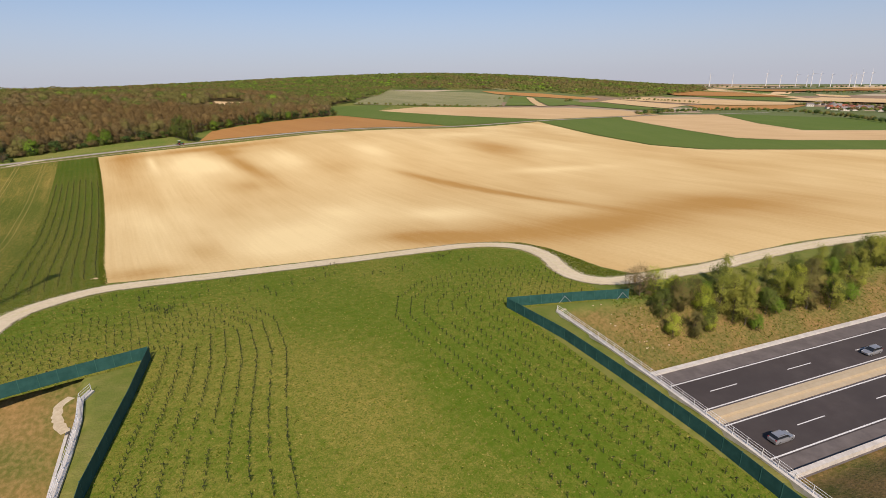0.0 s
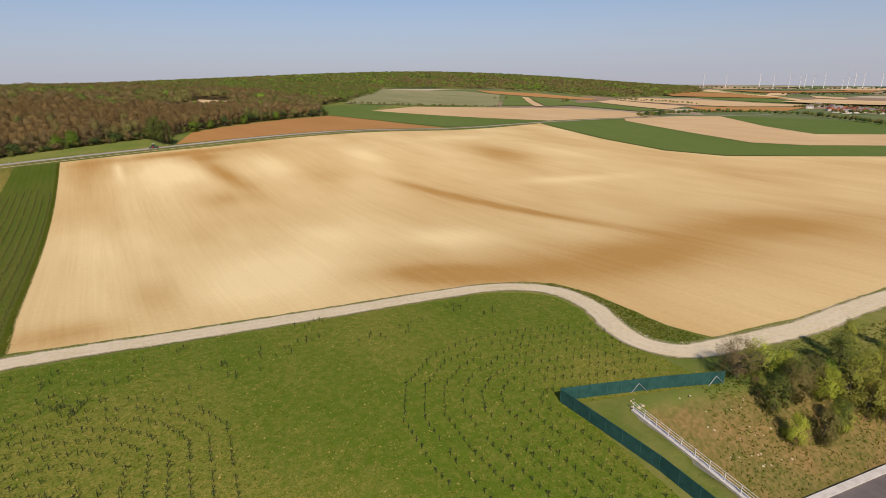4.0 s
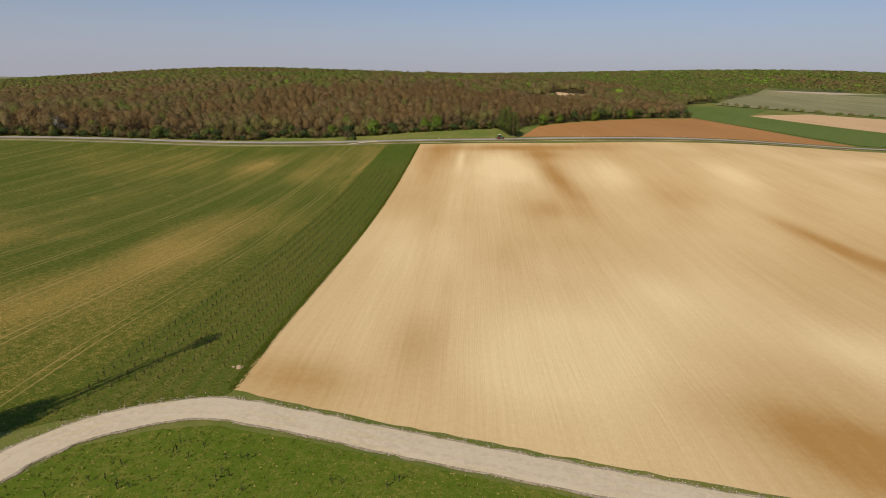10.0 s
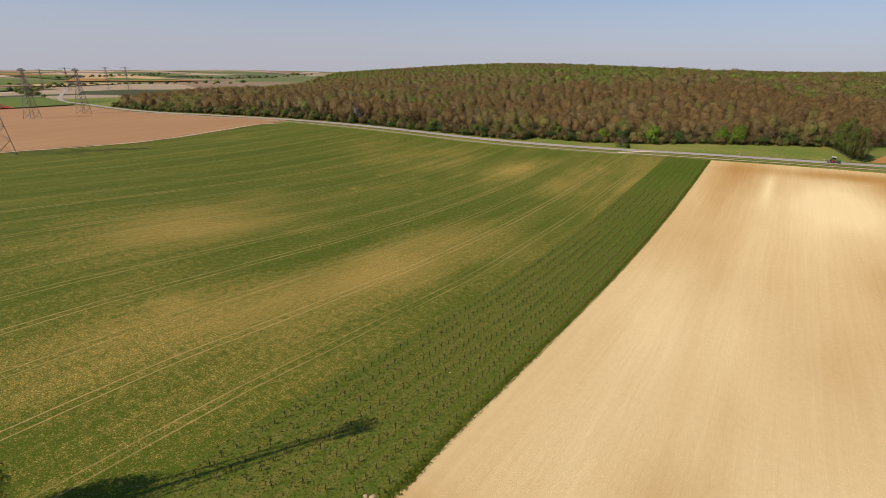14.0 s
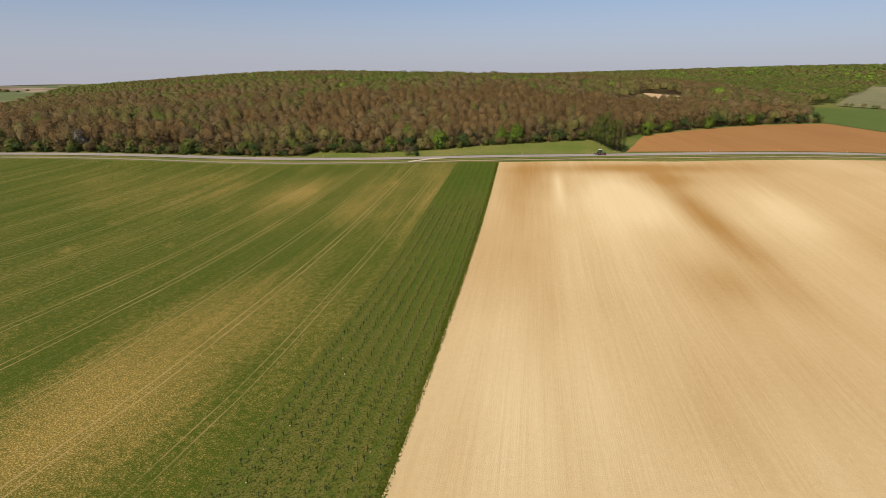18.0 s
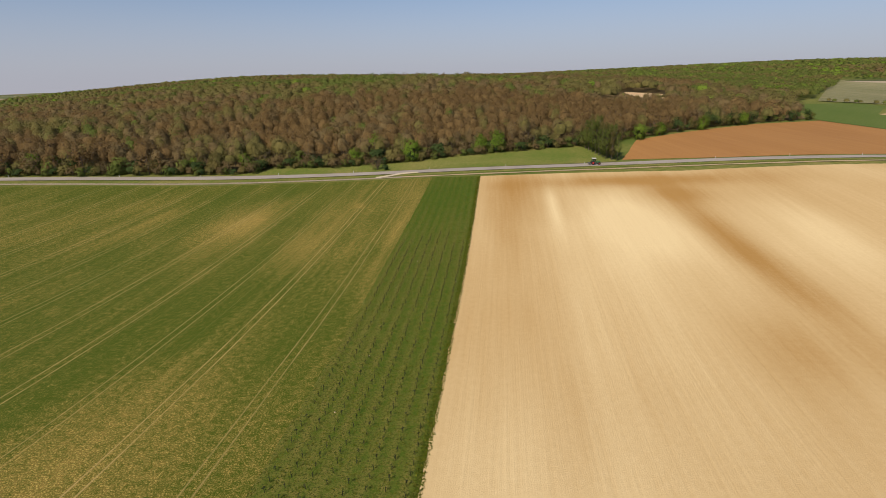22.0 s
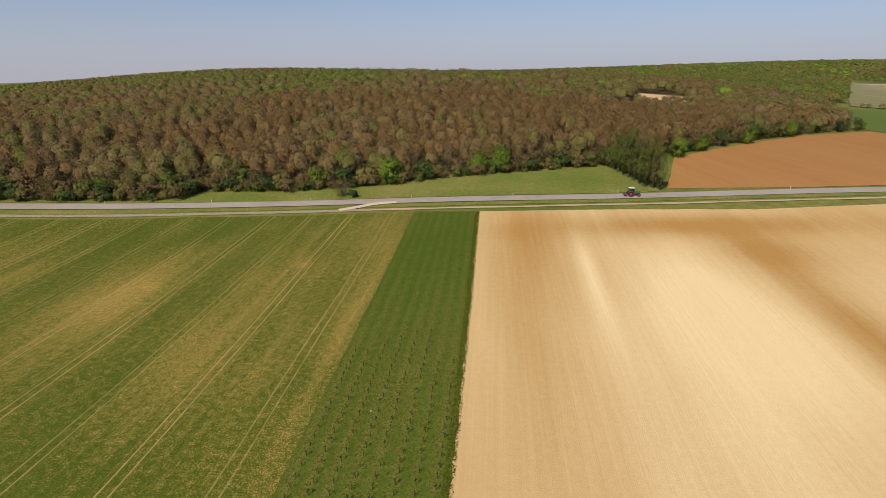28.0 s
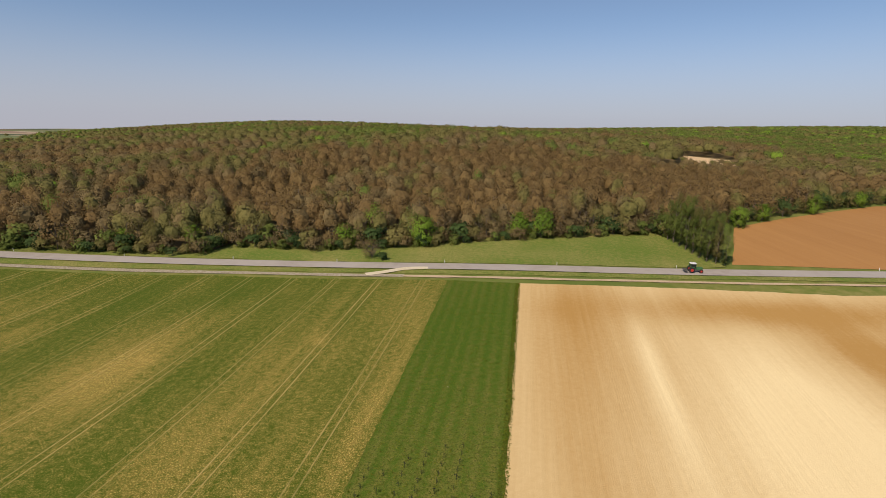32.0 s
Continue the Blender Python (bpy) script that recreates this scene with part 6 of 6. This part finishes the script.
# ---- pylons ----
def pylon(name, x, y, height, base, mats, arms, label, turn):
    """A square lattice pylon. mats: (top height, material); arms: (height, half width, material)."""
    root = new(name)
    root.matrix_basis = Matrix.Translation((x, y, gz_at(x, y) - 0.3)) @ Matrix.Rotation(turn, 4, "Z")

    def c(i, h):
        k = h / height
        w = base * (1 - k) ** 1.25 + 1.1
        return Vector(((1, 1, -1, -1)[i] * w / 2, (1, -1, -1, 1)[i] * w / 2, h))

    def mat_at(h):
        for top, m in mats:
            if h < top:
                return m
        return mats[-1][1]
    lv, h = [0.0], 0.0
    while h < height - 0.5:
        h = min(height, h + max(1.6, 0.62 * (c(0, h) - c(1, h)).length))
        lv.append(h)
    for a, b in zip(lv, lv[1:]):
        bm = bmesh.new()
        for i in range(4):
            j = (i + 1) % 4
            bar_bm(bm, c(i, a), c(i, b), 0.13, 4)
            bar_bm(bm, c(i, a), c(j, b), 0.07, 3)
            bar_bm(bm, c(j, a), c(i, b), 0.07, 3)
            bar_bm(bm, c(i, b), c(j, b), 0.06, 3)
        part("lattice_section", bm, mat_at((a + b) / 2), root)
    for h, w, m in arms:
        bm = bmesh.new()
        half = (c(0, h).x)
        for s in (-1, 1):
            tip = Vector((s * w, 0, h + 0.4))
            prev = None
            for sy in (-1, 1):
                bar_bm(bm, Vector((s * half, sy * half, h)), tip, 0.11, 4)
                bar_bm(bm, Vector((s * half, sy * half, h + 2.0)), tip, 0.09, 4)
            for k in range(1, 7):
                f = k / 7
                q0 = Vector((s * half, half, h)).lerp(tip, f)
                q1 = Vector((s * half, -half, h)).lerp(tip, f)
                q2 = Vector((s * half, half, h + 2.0)).lerp(tip, f)
                q3 = Vector((s * half, -half, h + 2.0)).lerp(tip, f)
                for p0, p1 in ((q0, q1), (q0, q2), (q1, q3), (q2, q3), (q0, q3)):
                    bar_bm(bm, p0, p1, 0.06, 3)
        part("cross_arm", bm, m, root)
    return tagged(root, label, "pylon")


pylon("pylon", -258, 181, 52, 9.5, [(18, STEEL_GREY), (24, STEEL_RED), (33, STEEL_WHITE), (60, STEEL_RED)], [(20, 17, STEEL_RED), (31, 12, STEEL_WHITE), (43, 9, STEEL_RED)], "tall red and white lattice power pylon at the field edge", radians(20))
GREY_ARMS = [(24, 11, STEEL_GREY), (29, 9, STEEL_GREY), (34, 5, STEEL_GREY)]
for x, y in ((-478, 306), (-455, 262), (-1231, 590), (-1204, 654), (-1196, 690), (-1500, 640)):
    pylon("pylon", x, y, 36 if x > -1000 else 47, 7.0, [(90, STEEL_GREY)], GREY_ARMS if x > -1000 else [(44, 17, STEEL_GREY), (36, 12, STEEL_GREY)], "grey lattice power pylon in the far fields", radians(15))["group"] = "grey pylons"


# ---- wind turbines ----
def turbine():
    root = new("wind_turbine")
    bm = bmesh.new()
    bmesh.ops.create_cone(bm, cap_ends=True, segments=12, radius1=2.6, radius2=1.4, depth=84, matrix=Matrix.Translation((0, 0, 42)))
    part("tower", bm, STEEL_WHITE, root)
    bm = bmesh.new()
    bmesh.ops.create_cube(bm, size=1.0, matrix=Matrix.Translation((0, 1.5, 85)) @ Matrix.Diagonal((3.6, 9, 3.6, 1)))
    bmesh.ops.bevel(bm, geom=bm.edges[:], offset=0.7, segments=2, affect="EDGES")
    part("nacelle", bm, STEEL_WHITE, root)
    for i in range(3):
        bm = bmesh.new()
        m = Matrix.Translation((0, -3.4, 85)) @ Matrix.Rotation(i * 2 * math.pi / 3 + 0.5, 4, "Y")
        bmesh.ops.create_cone(bm, cap_ends=True, segments=6, radius1=1.7, radius2=0.35, depth=38, matrix=m @ Matrix.Translation((0, 0, 19)) @ Matrix.Diagonal((1, 0.35, 1, 1)))
        part("blade", bm, STEEL_WHITE, root)
    return tagged(root, "white three-bladed wind turbine on the horizon", "wind turbine", "wind farm")


tb = turbine()
first = True
r = random.Random(4)
for x, y in ((3768, 1967), (3804, 1895), (3871, 1764), (3875, 1738), (3896, 1699), (3919, 1644), (3957, 1556), (3964, 1530), (3974, 1500), (3992, 1460), (3700, 2160), (3640, 2290), (4060, 1390), (3850, 1820)):
    s = r.uniform(0.78, 1.0)
    m = Matrix.Translation((x, y, float(land(x, y)) - 1)) @ Matrix.Rotation(r.uniform(0.6, 1.4), 4, "Z")
    if first:
        tb.matrix_basis, first = m, False
    else:
        o = copy_thing(tb, m)
        o.scale = (s, s, s)


# ---- village ----
def house(w, d, h, roof_mat, label):
    root = new("house")
    bm = bmesh.new()
    box_bm(bm, (w, d, h), (0, 0, h / 2))
    wall = part("walls", bm, PLASTER, root)
    bm = bmesh.new()
    rh = d * 0.42
    vs = [bm.verts.new(p) for p in ((-w / 2 - 0.4, -d / 2 - 0.5, h - 0.1), (w / 2 + 0.4, -d / 2 - 0.5, h - 0.1), (w / 2 + 0.4, d / 2 + 0.5, h - 0.1), (-w / 2 - 0.4, d / 2 + 0.5, h - 0.1), (-w / 2 - 0.4, 0, h + rh), (w / 2 + 0.4, 0, h + rh))]
    for f in ((0, 1, 5, 4), (2, 3, 4, 5), (0, 4, 3), (1, 2, 5), (3, 2, 1, 0)):
        bm.faces.new([vs[i] for i in f])
    rf = part("roof", bm, roof_mat, root)
    bm = bmesh.new()
    box_bm(bm, (0.9, 0.9, 2.4), (w * 0.22, d * 0.12, h + rh * 0.8))
    part("chimney", bm, ROOF_RED, rf)
    for sx in (-0.3, 0.0, 0.3):
        for sy in (-1, 1):
            bm = bmesh.new()
            box_bm(bm, (1.2, 0.12, 1.4), (w * sx, sy * (d / 2 + 0.02), h * 0.5))
            part("window", bm, GLASS_DARK, wall)
    return tagged(root, label, "house", "village houses")


kinds = [house(13, 9, 5.0, ROOF_RED, "cream village house with a red roof"), house(18, 9, 4.2, ROOF_RED, "long low village house with a red roof"), house(15, 10, 6.0, ROOF_GREY, "pale village house with a grey roof")]
r = random.Random(12)
for i in range(30):
    k = r.random()
    x, y = 1290 + 280 * k + r.uniform(-30, 30), 480 + 180 * k + r.uniform(-60, 50)
    m = Matrix.Translation((x, y, float(land(x, y)))) @ Matrix.Rotation(r.choice((0.5, 2.07)) + r.uniform(-0.15, 0.15), 4, "Z")
    if i < 3:
        kinds[i].matrix_basis = m
    else:
        o = copy_thing(kinds[i % 3], m)
        o.scale = (1.0, 1.0, r.uniform(0.85, 1.2))


# ---- vehicles ----
def loft(sections, closed=True):
    """Skin over cross-sections of equal length."""
    bm = bmesh.new()
    rings = [[bm.verts.new(p) for p in s] for s in sections]
    n = len(rings[0])
    for a, b in zip(rings, rings[1:]):
        for i in range(n):
            bm.faces.new((a[i], a[(i + 1) % n], b[(i + 1) % n], b[i]))
    bm.faces.new(rings[0][::-1])
    bm.faces.new(rings[-1])
    bmesh.ops.recalc_face_normals(bm, faces=bm.faces[:])
    return bm


def wheel(parent, x, y, rad, wid, rim_mat):
    bm = bmesh.new()
    m = Matrix.Translation((x, y, rad)) @ Matrix.Rotation(math.pi / 2, 4, "X")
    bmesh.ops.create_cone(bm, cap_ends=True, segments=20, radius1=rad, radius2=rad, depth=wid, matrix=m)
    bmesh.ops.bevel(bm, geom=[e for e in bm.edges if len(e.link_faces) == 2 and e.calc_face_angle(0) > 1], offset=rad * 0.12, segments=2, affect="EDGES")
    w = part("wheel", bm, RUBBER, parent)
    bm = bmesh.new()
    bmesh.ops.create_cone(bm, cap_ends=True, segments=14, radius1=rad * 0.6, radius2=rad * 0.5, depth=wid + 0.04, matrix=m)
    part("rim", bm, rim_mat, w)


def estate_car(x, y, z, turn, label):
    root = new("estate_car")
    root.matrix_basis = Matrix.Translation((x, y, z)) @ Matrix.Rotation(turn, 4, "Z") @ Matrix.Diagonal((0.84, 0.86, 0.9, 1))

    def sec(px, w, z0, z1):
        return [(px, -w, z0), (px, w, z0), (px, w * 1.02, (z0 + z1) / 2), (px, w * 0.93, z1), (px, -w * 0.93, z1), (px, -w * 1.02, (z0 + z1) / 2)]
    body = loft([sec(-2.3, 0.78, 0.35, 0.80), sec(-2.15, 0.86, 0.25, 0.98), sec(-1.0, 0.9, 0.2, 0.98), sec(0.6, 0.9, 0.2, 0.95), sec(1.5, 0.88, 0.22, 0.86), sec(2.15, 0.8, 0.25, 0.72), sec(2.3, 0.7, 0.35, 0.6)])
    part("body", body, CAR_SILVER, root)
    cab = loft([sec(-2.1, 0.78, 0.95, 1.05), sec(-1.75, 0.72, 0.95, 1.44), sec(-0.4, 0.74, 0.93, 1.49), sec(0.35, 0.72, 0.93, 1.42), sec(1.15, 0.78, 0.86, 0.93)])
    part("windows", cab, GLASS_DARK, root)
    top = loft([sec(-1.8, 0.70, 1.43, 1.47), sec(-0.4, 0.72, 1.46, 1.52), sec(0.35, 0.68, 1.40, 1.45)])
    part("roof", top, CAR_SILVER, root)
    for s in (-0.6, 0.6):
        bm = bmesh.new()
        bar_bm(bm, (-1.6, s, 1.54), (0.1, s, 1.53), 0.025, 5)
        part("roof_rail", bm, STEEL_GREY, root)
    for px in (-1.4, 1.42):
        for s in (-0.8, 0.8):
            wheel(root, px, s, 0.32, 0.22, STEEL_LIGHT)
    for s in (-0.6, 0.6):
        bm = bmesh.new()
        box_bm(bm, (0.15, 0.35, 0.14), (2.2, s, 0.66))
        part("headlight", bm, LAMP_CLEAR, root)
        bm = bmesh.new()
        box_bm(bm, (0.12, 0.2, 0.3), (-2.22, s * 1.15, 0.85))
        part("tail_light", bm, LAMP_RED, root)
    for s in (-0.98, 0.98):
        bm = bmesh.new()
        box_bm(bm, (0.12, 0.18, 0.12), (0.7, s, 1.0))
        part("mirror", bm, CAR_SILVER, root)
    return tagged(root, label, "car")


ahead = math.atan2(ALONG[1], ALONG[0])
p = on_road(66.6, 42.1, 0.03)
estate_car(p[0], p[1], p[2], ahead, "silver estate car driving on the motorway")
p = on_road(104.5, 53.3, 0.03)
estate_car(p[0], p[1], p[2], ahead + math.pi, "silver car in the fast lane of the motorway")


def tractor(x, y, turn):
    root = new("tractor")
    root.matrix_basis = Matrix.Translation((x, y, gz_at(x, y) + 0.34)) @ Matrix.Rotation(turn, 4, "Z")
    bm = bmesh.new()
    box_bm(bm, (1.9, 0.8, 0.8), (1.25, 0, 1.2))
    bmesh.ops.bevel(bm, geom=bm.edges[:], offset=0.12, segments=2, affect="EDGES")
    part("bonnet", bm, TRACTOR_GREEN, root)
    bm = bmesh.new()
    box_bm(bm, (3.4, 0.6, 0.4), (0.4, 0, 0.75))
    part("chassis", bm, STEEL_GREY, root)
    bm = bmesh.new()
    box_bm(bm, (1.5, 1.5, 1.15), (-0.55, 0, 1.95))
    part("cab_glass", bm, GLASS_DARK, root)
    for px, py in ((-1.28, -0.74), (-1.28, 0.74), (0.18, -0.74), (0.18, 0.74)):
        bm = bmesh.new()
        box_bm(bm, (0.09, 0.09, 1.6), (px, py, 1.85))
        part("cab_pillar", bm, TRACTOR_GREEN, root)
    bm = bmesh.new()
    box_bm(bm, (1.75, 1.7, 0.2), (-0.55, 0, 2.66))
    bmesh.ops.bevel(bm, geom=bm.edges[:], offset=0.08, segments=2, affect="EDGES")
    part("cab_roof", bm, PANEL_WHITE, root, "white cab roof")
    for s in (-0.95, 0.95):
        wheel(root, -0.95, s, 0.82, 0.48, RED_PAINT)
        wheel(root, 1.65, s * 0.9, 0.55, 0.36, RED_PAINT)
        bm = bmesh.new()
        box_bm(bm, (1.3, 0.5, 0.08), (-0.95, s, 1.72))
        part("mudguard", bm, TRACTOR_GREEN, root)
    bm = bmesh.new()
    bar_bm(bm, (1.2, 0.3, 1.5), (1.2, 0.3, 2.5), 0.05, 6)
    part("exhaust", bm, STEEL_GREY, root)
    bm = bmesh.new()
    box_bm(bm, (0.9, 2.4, 0.25), (-2.5, 0, 0.7))
    for k in range(7):
        box_bm(bm, (0.08, 0.06, 0.5), (-2.5 + (k % 2) * 0.4, -1.1 + k * 0.36, 0.45))
    part("cultivator", bm, STEEL_GREY, root)
    return tagged(root, "green tractor with white cab roof and red wheels on the road", "tractor")


tractor(33.8, 402.4, math.atan2(4.5, 60))

# white marker posts along the country road
for i, (x, y) in enumerate(densify([(-260, 354.5), (-176, 380.7), (-108, 396), (-39, 403), (30, 406.6), (87, 414.6), (154, 428)], 33, 0, closed=False)):
    bm = bmesh.new()
    bmesh.ops.create_cone(bm, cap_ends=True, segments=6, radius1=0.08, radius2=0.06, depth=1.0, matrix=Matrix.Translation((0, 0, 0.5)))
    o = part("marker_post", bm, PANEL_WHITE)
    o.location = (x, y, gz_at(x, y))
    tagged(o, "white roadside marker post", "post", "marker posts")
